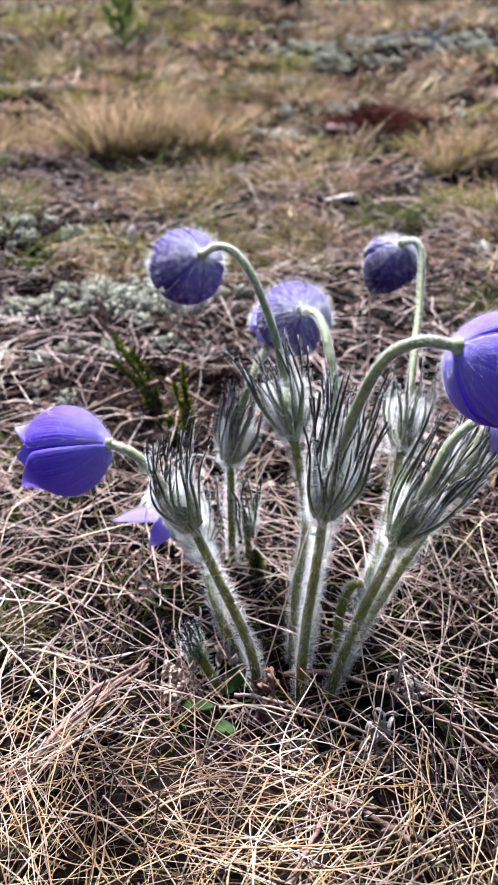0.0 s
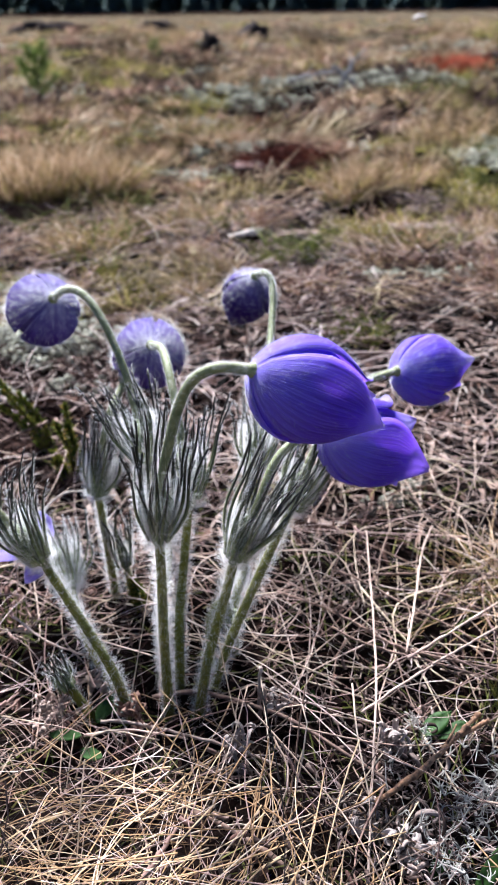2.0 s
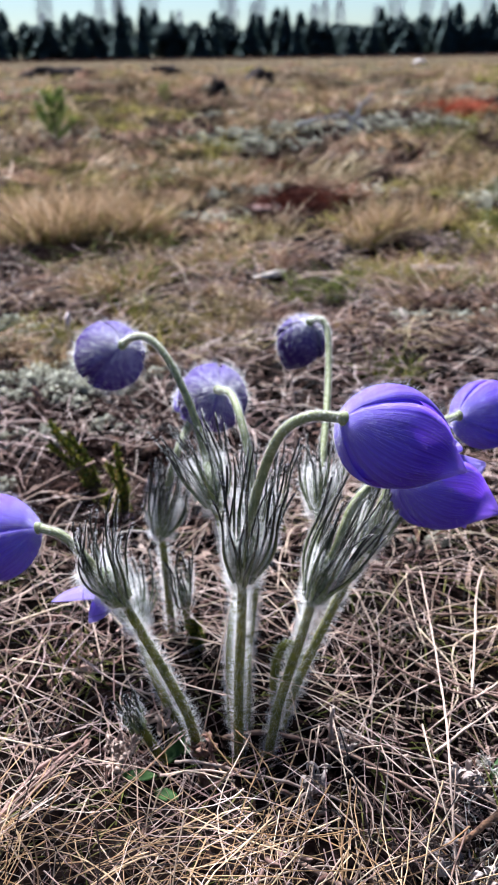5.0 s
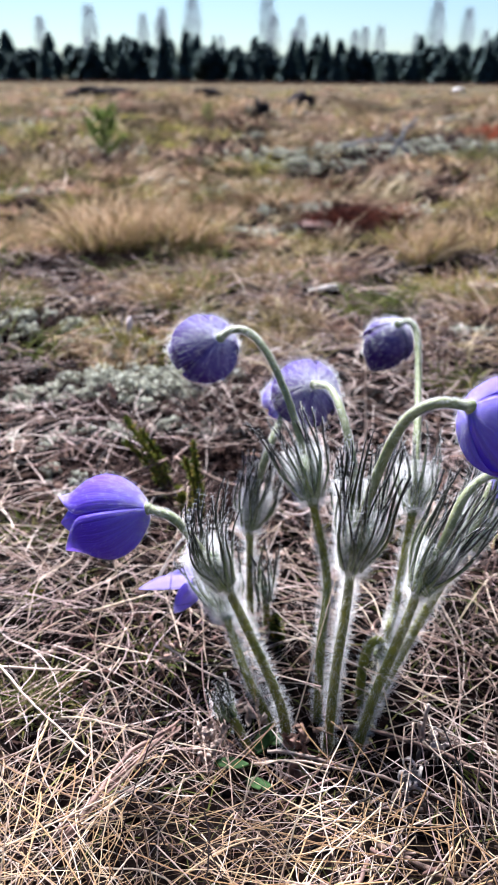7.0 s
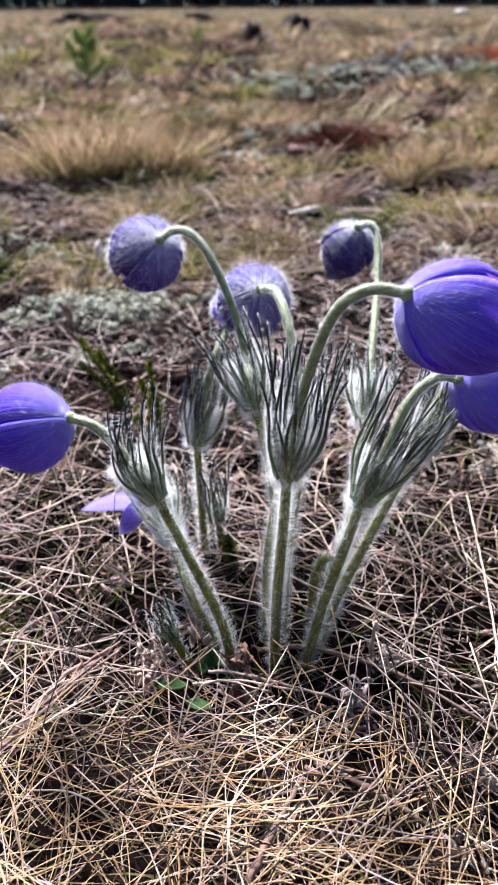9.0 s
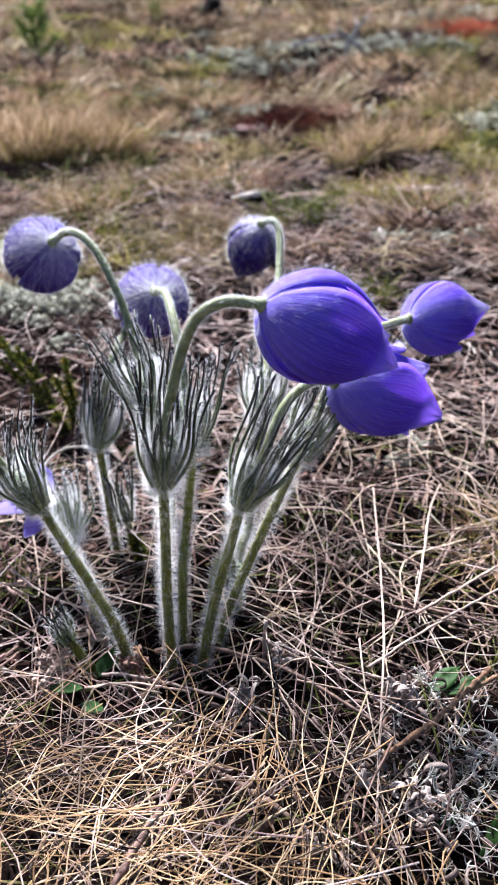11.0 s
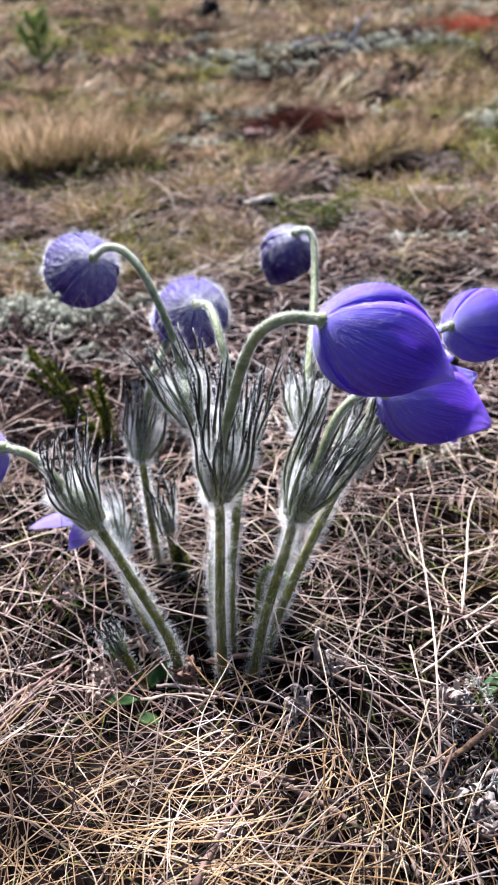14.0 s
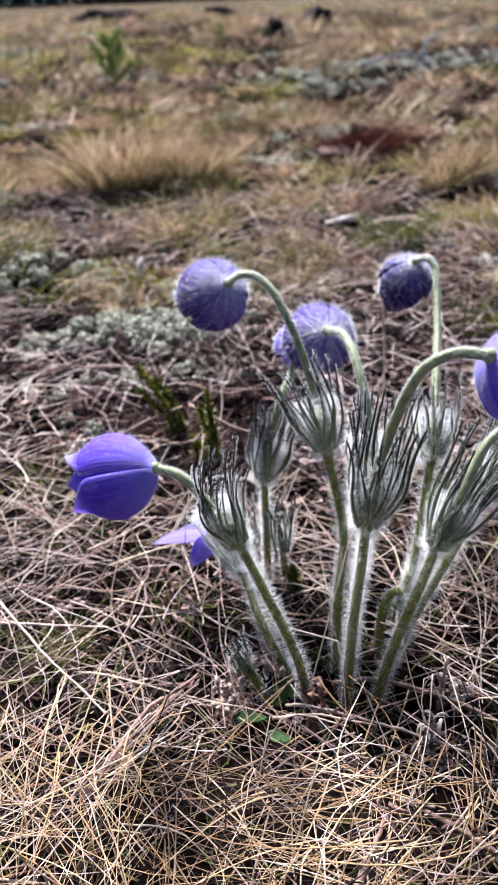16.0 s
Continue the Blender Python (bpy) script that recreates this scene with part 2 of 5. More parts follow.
HEATH = island_material("heath_sprigs", [(0.0, (0.03, 0.055, 0.01)), (0.5, (0.11, 0.14, 0.022)), (0.85, (0.24, 0.25, 0.045)), (1.0, (0.4, 0.26, 0.06))], 0.7, 0.2)
HEATHER = island_material("dead_heather", [(0.0, (0.015, 0.01, 0.01)), (0.6, (0.06, 0.036, 0.034)), (1.0, (0.2, 0.13, 0.11))], 0.8, 0.1)
# leaf bits, many blackened in their colour to keep the gaps in shade
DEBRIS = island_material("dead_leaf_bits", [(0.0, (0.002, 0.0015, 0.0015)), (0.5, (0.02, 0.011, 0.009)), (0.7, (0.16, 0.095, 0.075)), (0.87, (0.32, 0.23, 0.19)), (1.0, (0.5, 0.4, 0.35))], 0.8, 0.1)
SHADEBITS = island_material("shade_dark_leaf_bits", [(0.0, (0.002, 0.0012, 0.001)), (0.7, (0.018, 0.01, 0.009)), (1.0, (0.07, 0.04, 0.032))], 0.9, 0.0)
REDSTRANDS = island_material("red_moss_strands", [(0.0, (0.02, 0.006, 0.006)), (0.6, (0.09, 0.025, 0.02)), (1.0, (0.24, 0.08, 0.05))], 0.85, 0.1)
GREYBITS = island_material("grey_leaf_bits", [(0.0, (0.02, 0.013, 0.012)), (0.5, (0.17, 0.12, 0.105)), (1.0, (0.55, 0.44, 0.39))], 0.75, 0.1)
PINKBITS = island_material("pinkish_leaf_bits", [(0.0, (0.06, 0.03, 0.025)), (0.4, (0.24, 0.14, 0.12)), (1.0, (0.5, 0.36, 0.31))], 0.75, 0.1)
WHITELICHEN = island_material("white_lichen", [(0.0, (0.5, 0.48, 0.44)), (1.0, (0.9, 0.88, 0.84))], 0.85, 0.3)
LICHEN = island_material("reindeer_lichen", [(0.0, (0.2, 0.2, 0.15)), (0.3, (0.62, 0.63, 0.54)), (1.0, (0.92, 0.93, 0.83))], 0.85, 0.55)
SHRUB = island_material("shrub_twigs", [(0.0, (0.03, 0.018, 0.018)), (0.6, (0.1, 0.055, 0.05)), (1.0, (0.2, 0.13, 0.1))], 0.8, 0.1)
PINE = island_material("pine_needles", [(0.0, (0.1, 0.16, 0.035)), (1.0, (0.3, 0.37, 0.11))], 0.6, 0.2)
ORANGE = island_material("orange_needles", [(0.0, (0.3, 0.06, 0.03)), (1.0, (0.6, 0.2, 0.12))], 0.8, 0.2)


def ground_material():
    m, n, l, b = material("heath_soil", 0.95, 0.0)
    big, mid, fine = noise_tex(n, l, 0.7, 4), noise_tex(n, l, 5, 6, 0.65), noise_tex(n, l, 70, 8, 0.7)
    # near black: shade between straw and under tussocks is put into the soil colour
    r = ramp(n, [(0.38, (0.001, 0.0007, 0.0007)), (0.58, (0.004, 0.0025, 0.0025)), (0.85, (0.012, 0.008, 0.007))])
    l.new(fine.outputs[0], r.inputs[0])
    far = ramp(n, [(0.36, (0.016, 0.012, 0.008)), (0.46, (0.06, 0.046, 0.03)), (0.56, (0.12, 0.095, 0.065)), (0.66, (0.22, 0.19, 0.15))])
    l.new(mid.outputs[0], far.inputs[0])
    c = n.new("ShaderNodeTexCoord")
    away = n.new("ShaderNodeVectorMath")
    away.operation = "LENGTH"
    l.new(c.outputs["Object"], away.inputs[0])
    # that painted shade gives way to lighter soil with distance
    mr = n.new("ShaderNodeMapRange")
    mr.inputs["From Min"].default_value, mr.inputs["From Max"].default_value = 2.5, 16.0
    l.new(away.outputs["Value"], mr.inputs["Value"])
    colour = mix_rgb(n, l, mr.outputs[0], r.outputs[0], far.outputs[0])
    tint = ramp(n, [(0.38, (0.75, 0.8, 0.6)), (0.5, (1, 1, 1)), (0.62, (1.0, 0.82, 0.72))])
    l.new(big.outputs[0], tint.inputs[0])
    heather = noise_tex(n, l, 1.6, 5, 0.7)
    patch = ramp(n, [(0.5, (0, 0, 0)), (0.62, (0.8, 0.8, 0.8))])
    l.new(heather.outputs[0], patch.inputs[0])
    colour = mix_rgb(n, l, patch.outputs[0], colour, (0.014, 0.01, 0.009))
    colour = mix_rgb(n, l, 0.7, colour, tint.outputs[0], "MULTIPLY")
    l.new(colour, b.inputs["Base Color"])
    bump(n, l, b, fine.outputs[0], 0.8, 0.004)
    return m


SOIL = ground_material()

# ---- mesh helpers ----
rng = np.random.default_rng(7)


def mesh_object(name, verts, faces, mat, parent=None, label="", smooth=True, uvs=None):
    me = bpy.data.meshes.new(name)
    me.from_pydata([tuple(v) for v in verts], [], faces)
    if smooth:
        me.polygons.foreach_set("use_smooth", [True] * len(me.polygons))
    if uvs is not None:
        layer = me.uv_layers.new(name="UVMap")
        loops = np.empty(len(me.loops), np.int32)
        me.loops.foreach_get("vertex_index", loops)
        layer.data.foreach_set("uv", np.asarray(uvs, np.float32)[loops].ravel())
    me.materials.append(mat)
    ob = new(name, me)
    if parent:
        ob.parent = parent
    if label:
        tagged(ob, label)
    return ob


def big_mesh(name, verts, faces, mat, parent=None):
    """A mesh from arrays of vertices and of triangles or quads."""
    verts, faces = np.asarray(verts, np.float32), np.asarray(faces, np.int32)
    me = bpy.data.meshes.new(name)
    k = faces.shape[1]
    me.vertices.add(len(verts))
    me.vertices.foreach_set("co", verts.ravel())
    me.loops.add(faces.size)
    me.loops.foreach_set("vertex_index", faces.ravel())
    me.polygons.add(len(faces))
    me.polygons.foreach_set("loop_start", np.arange(len(faces), dtype=np.int32) * k)
    me.polygons.foreach_set("loop_total", np.full(len(faces), k, np.int32))
    me.polygons.foreach_set("use_smooth", np.ones(len(faces), bool))
    me.update(calc_edges=True)
    me.materials.append(mat)
    ob = new(name, me)
    if parent:
        ob.parent = parent
    return ob


def smooth_line(points, steps=8):
    """A Catmull-Rom line through points."""
    p = np.array(points, float)
    p = np.vstack([2 * p[0] - p[1], p, 2 * p[-1] - p[-2]])
    out = []
    for i in range(1, len(p) - 2):
        for k in range(steps):
            t = k / steps
            a, b, c, d = p[i - 1 : i + 3]
            out.append(0.5 * (2 * b + (c - a) * t + (2 * a - 5 * b + 4 * c - d) * t * t + (3 * b - a - 3 * c + d) * t**3))
    return np.array(out + [p[-2]])


def unit(v):
    v = np.asarray(v, float)
    return v / (np.linalg.norm(v, axis=-1, keepdims=True) + 1e-12)


def frames(line):
    """Tangent and two normals along a line."""
    t = unit(np.gradient(line, axis=0))
    ref = np.array([0.31, 0.17, 0.93]) if abs(t[0] @ [0.31, 0.17, 0.93]) < 0.9 else np.array([1.0, 0, 0])
    a = np.empty_like(t)
    a[0] = unit(np.cross(t[0], ref))
    for i in range(1, len(t)):
        a[i] = unit(a[i - 1] - t[i] * (a[i - 1] @ t[i]))
    return t, a, np.cross(t, a)


def tube(line, radii, sides=10):
    t, a, b = frames(line)
    radii = np.broadcast_to(radii, len(line))
    ang = np.arange(sides) * 2 * math.pi / sides
    ring = a[:, None] * np.cos(ang)[None, :, None] + b[:, None] * np.sin(ang)[None, :, None]
    v = (line[:, None] + ring * radii[:, None, None]).reshape(-1, 3)
    f = [(i * sides + j, i * sides + (j + 1) % sides, (i + 1) * sides + (j + 1) % sides, (i + 1) * sides + j) for i in range(len(line) - 1) for j in range(sides)]
    f += [tuple(range(sides))[::-1], tuple((len(line) - 1) * sides + j for j in range(sides))]
    return v, f


def hair_mesh(name, roots, ways, lengths, width, parent):
    """Fine tapered hairs, each a flat sliver that lets light through."""
    roots, ways = np.asarray(roots, float), unit(ways)
    n = len(roots)
    side = unit(np.cross(ways, unit(rng.normal(size=(n, 3))))) * (width * rng.uniform(0.8, 1.5, (n, 1)))
    sag = rng.normal(0, 0.16, (n, 3))
    v = np.empty((n, 5, 3))
    mid = roots + ways * (lengths * 0.55)[:, None]
    v[:, 0], v[:, 1] = roots - side, roots + side
    v[:, 2], v[:, 3] = mid - side * 0.8, mid + side * 0.8
    v[:, 4] = roots + (ways + sag * 0.6) * lengths[:, None]
    base = np.arange(n)[:, None] * 5
    f = np.concatenate([base + np.array(q) for q in ((0, 1, 3), (0, 3, 2), (2, 3, 4))])
    return big_mesh(name, v.reshape(-1, 3), f, HAIR, parent)


def strands(starts, ways, lengths, width, curve, segs=4, lift=0.0, wiggle=0.0, taper=0.75, flat=1.0):
    """Many stalks as thin three-sided tapering tubes. Returns vertices and triangles."""
    n = len(starts)
    ways = unit(ways)
    bend = unit(np.cross(ways, unit(rng.normal(size=(n, 3))))) * (rng.normal(0, 1, (n, 1)) * curve) * np.array([1, 1, flat])
    sway = unit(np.cross(ways, unit(rng.normal(size=(n, 3)) * [0.4, 0.4, 1]))) * (rng.normal(0, 1, (n, 1)) * wiggle)
    turns, start_at = rng.uniform(3.0, 8.0, n), rng.uniform(0, 6.283, n)
    width = np.broadcast_to(width, n)
    rings = []
    side = unit(np.cross(ways, np.array([0.02, 0.01, 1.0])))
    upv = np.cross(side, ways)
    for k in range(segs + 1):
        t = k / segs
        c = starts + ways * (lengths * t)[:, None] + bend * (lengths * t * t)[:, None]
        c[:, 2] += lift * lengths * (t - t * t)
        if wiggle:
            c += sway * (lengths * np.sin(turns * t + start_at))[:, None]
        w = (width * (1 - taper * t))[:, None]
        for j in range(3):
            a = j * 2.0944 + 0.5
            rings.append(c + (side * math.cos(a) + upv * math.sin(a)) * w)
    v = np.stack(rings, 1)
    base = np.arange(n)[:, None] * (3 * (segs + 1))
    tri = []
    for k in range(segs):
        for j in range(3):
            a, b = 3 * k + j, 3 * k + (j + 1) % 3
            tri += [(a, b, b + 3), (a, b + 3, a + 3)]
    f = np.concatenate([base + np.array(q) for q in tri])
    return v.reshape(-1, 3), f


def blades(starts, ways, lengths, width, droop, segs=3):
    """Flat grass blades that taper and bend over. Returns vertices and triangles."""
    n = len(starts)
    ways = unit(ways)
    flat = unit(np.cross(ways, unit(rng.normal(size=(n, 3)))))
    lean = unit(ways * [1, 1, 0] + rng.normal(0, 0.3, (n, 3)) * [1, 1, 0])
    width = np.broadcast_to(width, n)
    pts = []
    for k in range(segs):
        t = k / segs
        c = starts + ways * (lengths * t)[:, None] + (lean * droop + np.array([0, 0, -0.6]) * droop) * (lengths * t * t)[:, None]
        w = (width * (1 - 0.55 * t))[:, None] * flat
        pts += [c - w, c + w]
    pts.append(starts + ways * lengths[:, None] + (lean * droop + np.array([0, 0, -0.6]) * droop) * lengths[:, None])
    v = np.stack(pts, 1)
    base = np.arange(n)[:, None] * (2 * segs + 1)
    tri = []
    for k in range(segs - 1):
        a = 2 * k
        tri += [(a, a + 1, a + 3), (a, a + 3, a + 2)]
    tri.append((2 * segs - 2, 2 * segs - 1, 2 * segs))
    f = np.concatenate([base + np.array(q) for q in tri])
    return v.reshape(-1, 3), f


def bumps(x, y):
    """Height of the ground."""
    x, y = np.asarray(x, float), np.asarray(y, float)
    d = np.hypot(x, y)
    z = -0.018 - 0.0042 * np.clip(d - 1.2, 0, 200) + 0.02 * np.exp(-((y + 0.09) / 0.05) ** 2) * (d < 1)
    z = z + 0.004 * np.sin(41 * x + 3 * np.sin(23 * y)) * np.sin(37 * y + 1.3)
    z = z + np.clip((y - 0.18) / 0.3, 0, 1) * (0.012 * np.sin(9 * x + 1.1 + 2 * np.sin(5 * y)) * np.sin(8 * y + 0.6) + 0.006)
    far = np.clip((d - 0.9) / 3, 0, 1)
    z = z + far * (0.03 * np.sin(2.3 * x + 1.7 * np.sin(1.1 * y)) * np.sin(1.9 * y + 0.8 * np.sin(1.7 * x)) - 0.015)
    z = z + np.clip((d - 0.5) / 1.2, 0, 1) * np.clip((30 - d) / 20, 0, 1) * 0.02 * np.sin(7.3 * x + 2.1 * np.sin(3.7 * y)) * np.sin(6.1 * y + 1.9 * np.sin(4.3 * x))
    very = np.clip((d - 10) / 30, 0, 1)
    return z + very * (0.12 * np.sin(0.31 * x + 0.7) * np.sin(0.23 * y + 0.4) - 0.03)


def build_ground():
    def axis(n, near, reach):
        u = np.linspace(-1, 1, n)
        return near * np.sinh(u * math.asinh(reach / near))

    xs, ys = axis(280, 0.12, 600.0), axis(280, 0.12, 600.0)
    gx, gy = np.meshgrid(xs, ys)
    v = np.stack([gx, gy, bumps(gx, gy)], -1).reshape(-1, 3)
    nx = len(xs)
    i, j = np.meshgrid(np.arange(nx - 1), np.arange(len(ys) - 1))
    a = (j * nx + i).ravel()
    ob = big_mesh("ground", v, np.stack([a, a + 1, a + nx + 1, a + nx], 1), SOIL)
    tagged(ob, "heath soil under dry grass and lichen, blackened nearby for shade in the gaps", "ground", kind="structure")


build_ground()


# ---- the pasque flowers ----
def petal(name, neck, axis, ref, angle, half, length, profile, seed, parent, curl=0.0, shoulder=0.5, mat=PETAL):
    """One tepal of a bell: outer and inner face with a rim."""
    r = random.Random(seed)
    ax, e1 = unit(axis), unit(np.asarray(ref) - unit(axis) * (np.asarray(ref) @ unit(axis)))
    e2 = np.cross(ax, e1)
    rows_n, cols = 18, 13
    ph1, ph2 = r.uniform(0, 6), r.uniform(0, 6)
    verts, uvs = [], []
    for layer in (0, 1):
        for i in range(rows_n):
            s = i / (rows_n - 1)
            rad = profile(s)
            hw = half * (1.0 if s < shoulder else max(0.0, 1 - ((s - shoulder) / (1 - shoulder)) ** 1.8) ** 0.95)
            hw = max(hw, 0.03)
            for j in range(cols):
                u = -1 + 2 * j / (cols - 1)
                th = angle + u * hw
                groove = -0.008 * math.exp(-((u / 0.12) ** 2)) + 0.008 * math.cos(u * 9 + ph1)
                wave = 0.012 * math.sin(5 * s + ph1) * u + 0.03 * math.sin(9 * s + ph2) * abs(u) ** 3 * s * s
                edge_out = curl * abs(u) ** 2 * s
                rr = rad * (1 + groove * min(1, 3 * s) + wave * s + edge_out) - layer * 0.00035
                d = e1 * math.cos(th) + e2 * math.sin(th)
                verts.append(neck + ax * (length * s) + d * max(rr, 0.0006))
                uvs.append((u, s))
    f, n1 = [], rows_n * cols
    for i in range(rows_n - 1):
        for j in range(cols - 1):
            a = i * cols + j
            f.append((a, a + 1, a + cols + 1, a + cols))
            f.append((n1 + a, n1 + a + cols, n1 + a + cols + 1, n1 + a + 1))
    rim = [j for j in range(cols)] + [i * cols + cols - 1 for i in range(1, rows_n)] + [(rows_n - 1) * cols + j for j in range(cols - 2, -1, -1)] + [i * cols for i in range(rows_n - 2, 0, -1)]
    for a, b in zip(rim, rim[1:] + rim[:1]):
        f.append((b, a, n1 + a, n1 + b))
    return mesh_object(name, verts, f, mat, parent, uvs=uvs), np.array(verts[:n1]).reshape(rows_n, cols, 3)


def bloom(root, neck, axis, length, radius, seed, parent, mouth=0.55, flare=0.12, belly=0.5, turn=None, shoulder=0.5, fuzz=1000, shag=1.19, mat=PETAL):
    """A nodding bell of six hairy tepals. mouth: the radius at the tips as a share of the belly's."""
    r = random.Random(seed)
    neck = np.asarray(neck, float) - root
    ax = unit(axis)
    ref = np.array([0.2, 0.3, 1.0])

    def profile(s, k=1.0, extra=0.0):
        if s < belly:
            q = math.sin(s / belly * math.pi / 2) ** 0.58
        else:
            q = 1 - (1 - mouth) * ((s - belly) / (1 - belly)) ** 1.7
        return radius * k * (q + (flare + extra) * max(0, (s - 0.8) / 0.2) ** 2 + extra * s * 1.5)

    heart_line = np.array([neck - ax * 0.0015, neck + ax * 0.001, neck + ax * 0.003])
    v, f = tube(heart_line, [0.0016, 0.0026, 0.0018], 10)
    heart = mesh_object("bloom", v, f, PEDICEL, parent, "pale downy base of the bell")
    skins = []
    for k in range(6):
        inner = k % 2
        extra = r.uniform(-0.06, -0.03) if inner else r.uniform(0.0, 0.04)
        le = length * (1.0 - 0.04 * inner) * r.uniform(0.95, 1.04)
        ob, skin = petal("petal", neck, ax, ref, k * math.pi / 3 + r.uniform(-0.1, 0.1) + (seed * 0.37 if turn is None else radians(turn)), 0.98 if inner else 0.96, le,
                         lambda s, i=inner, e=extra: profile(s, 0.93 if i else 1.0, e), seed * 10 + k, heart, r.uniform(-0.02, 0.05), shoulder, mat)
        if not inner or shag > 1.2:
            skins.append(skin)
    # yellow stamens inside the bell
    n = 40
    way = unit(ax + rng.normal(0, 0.22, (n, 3)))
    v, f = strands(np.repeat(neck[None] + ax * 0.003, n, 0), way, rng.uniform(0.3, 0.5, n) * length, 0.0004, 0.05, 2)
    tagged(big_mesh("stamens", v, f, STAMEN, heart), kind="stuff")
    # silky hairs on the outside
    roots, ways, le = [], [], []
    for skin in skins:
        rows_n, cols, _ = skin.shape
        m = int(fuzz * (2 if shag < 1.2 else 2.8))
        i = np.minimum(((rows_n - 1) * rng.random(m) ** 1.9).astype(int), rows_n - 2)
        j = rng.integers(0, cols - 1, m)
        s, q = rng.random((m, 1)), rng.random((m, 1))
        p = skin[i, j] * (1 - s) * (1 - q) + skin[i + 1, j] * s * (1 - q) + skin[i, j + 1] * (1 - s) * q + skin[i + 1, j + 1] * s * q
        out = p - neck
        out = out - np.outer(out @ ax, ax)
        ways.append(unit(out) + ax * rng.uniform(-0.15, 0.25, (m, 1)) + rng.normal(0, 0.16, (m, 3)))
        roots.append(p)
        le.append(rng.uniform(0.0009, 0.0024, m) * shag)
    # a star of longer grey hairs round the neck
    e1 = unit(np.cross(ax, [0.3, 0.5, 0.8]))
    e2 = np.cross(ax, e1)
    m = 240
    th, s = rng.uniform(0, 6.283, (m, 1)), rng.uniform(0.02, 0.16, m)
    d = e1 * np.cos(th) + e2 * np.sin(th)
    roots.append(neck + ax * (s[:, None] * length) + d * (np.array([profile(k) for k in s])[:, None] + 0.0002))
    ways.append(d * rng.uniform(0.8, 1.2, (m, 1)) + ax * rng.uniform(0.3, 0.9, (m, 1)) + rng.normal(0, 0.15, (m, 3)))
    le.append(rng.uniform(0.002, 0.0045, m))
    roots, ways, le = np.concatenate(roots), np.concatenate(ways), np.concatenate(le)
    tagged(hair_mesh("hair", roots, ways, le, 0.0000042 * shag, heart), "fine silver hairs", kind="stuff")
    some = rng.random(len(roots)) < (0.15 if shag < 1.2 else 0.22)
    tagged(hair_mesh("long_hair", roots[some], ways[some], le[some] * 1.2, 0.000013 if shag < 1.2 else 0.00002, heart), "longer silver hairs", kind="stuff")
    return heart


def open_bloom(neck, axis, tepals, parent):
    """A wide open flower: lance-shaped tepals that spread from a hairy base."""
    ax = unit(axis)
    v, f = tube(np.array([neck - ax * 0.002, neck + ax * 0.001, neck + ax * 0.004]), [0.0016, 0.0032, 0.0024], 10)
    heart = mesh_object("bloom", v, f, PEDICEL, parent, "pale downy base of the open flower")
    roots, ways = [], []
    for way, length, wide in tepals:
        d = unit(way)
        side = unit(np.cross(d, np.cross(ax, d) + [0.0, 0.25, 0.1]))
        up = np.cross(side, d)
        verts, uvs, rows_n, cols = [], [], 14, 9
        for layer in (0, 1):
            for i in range(rows_n):
                q = i / (rows_n - 1)
                w = wide * max(0.03, math.sin(math.pi * (0.12 + 0.88 * q) ** 0.9) ** 0.8)
                for j in range(cols):
                    u = -1 + 2 * j / (cols - 1)
                    lift = 0.12 * length * math.sin(math.pi * q * 0.9) - 0.28 * w * u * u + 0.0003 * math.sin(8 * u)
                    verts.append(neck + d * (0.002 + length * q) + side * (w * u) + up * (lift - layer * 0.0003))
                    uvs.append((u, q))
        f, n1 = [], rows_n * cols
        for i in range(rows_n - 1):
            for j in range(cols - 1):
                a = i * cols + j
                f += [(a, a + 1, a + cols + 1, a + cols), (n1 + a, n1 + a + cols, n1 + a + cols + 1, n1 + a + 1)]
        rim = list(range(cols)) + [i * cols + cols - 1 for i in range(1, rows_n)] + [(rows_n - 1) * cols + j for j in range(cols - 2, -1, -1)] + [i * cols for i in range(rows_n - 2, 0, -1)]
        f += [(b, a, n1 + a, n1 + b) for a, b in zip(rim, rim[1:] + rim[:1])]
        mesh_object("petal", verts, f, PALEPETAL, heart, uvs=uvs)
        m = 500
        pick = rng.integers(0, n1 // 2, m)
        roots.append(np.array(verts)[pick])
        ways.append(rng.normal(0, 0.7, (m, 3)) + up * rng.choice((-0.8, 0.8), (m, 1)) + d * 0.3)
    roots, ways = np.concatenate(roots), np.concatenate(ways)
    tagged(hair_mesh("hair", roots, ways, rng.uniform(0.0015, 0.004, len(roots)), 0.000014, heart), "fine silver hairs", kind="stuff")


def stem_hairs(line, radii, per_mm, length, parent, up=0.25, width=0.00004):
    t, a, b = frames(line)
    seg = np.linalg.norm(np.diff(line, axis=0), axis=1)
    n = int(seg.sum() * 1000 * per_mm)
    pos = rng.random(n) * (len(line) - 1.001)
    i = pos.astype(int)
    k = (pos - i)[:, None]
    th = rng.random(n)[:, None] * 6.283
    out = (a[i] * np.cos(th) + b[i] * np.sin(th))
    r = np.broadcast_to(radii, len(line))[i][:, None]
    roots = line[i] * (1 - k) + line[i + 1] * k + out * r * 0.95
    ways = out + t[i] * rng.normal(up, 0.3, (n, 1)) + rng.normal(0, 0.15, (n, 3))
    return tagged(hair_mesh("hair", roots, ways, rng.uniform(0.55, 1.1, n) * length, width, parent), "long white hairs", kind="stuff")


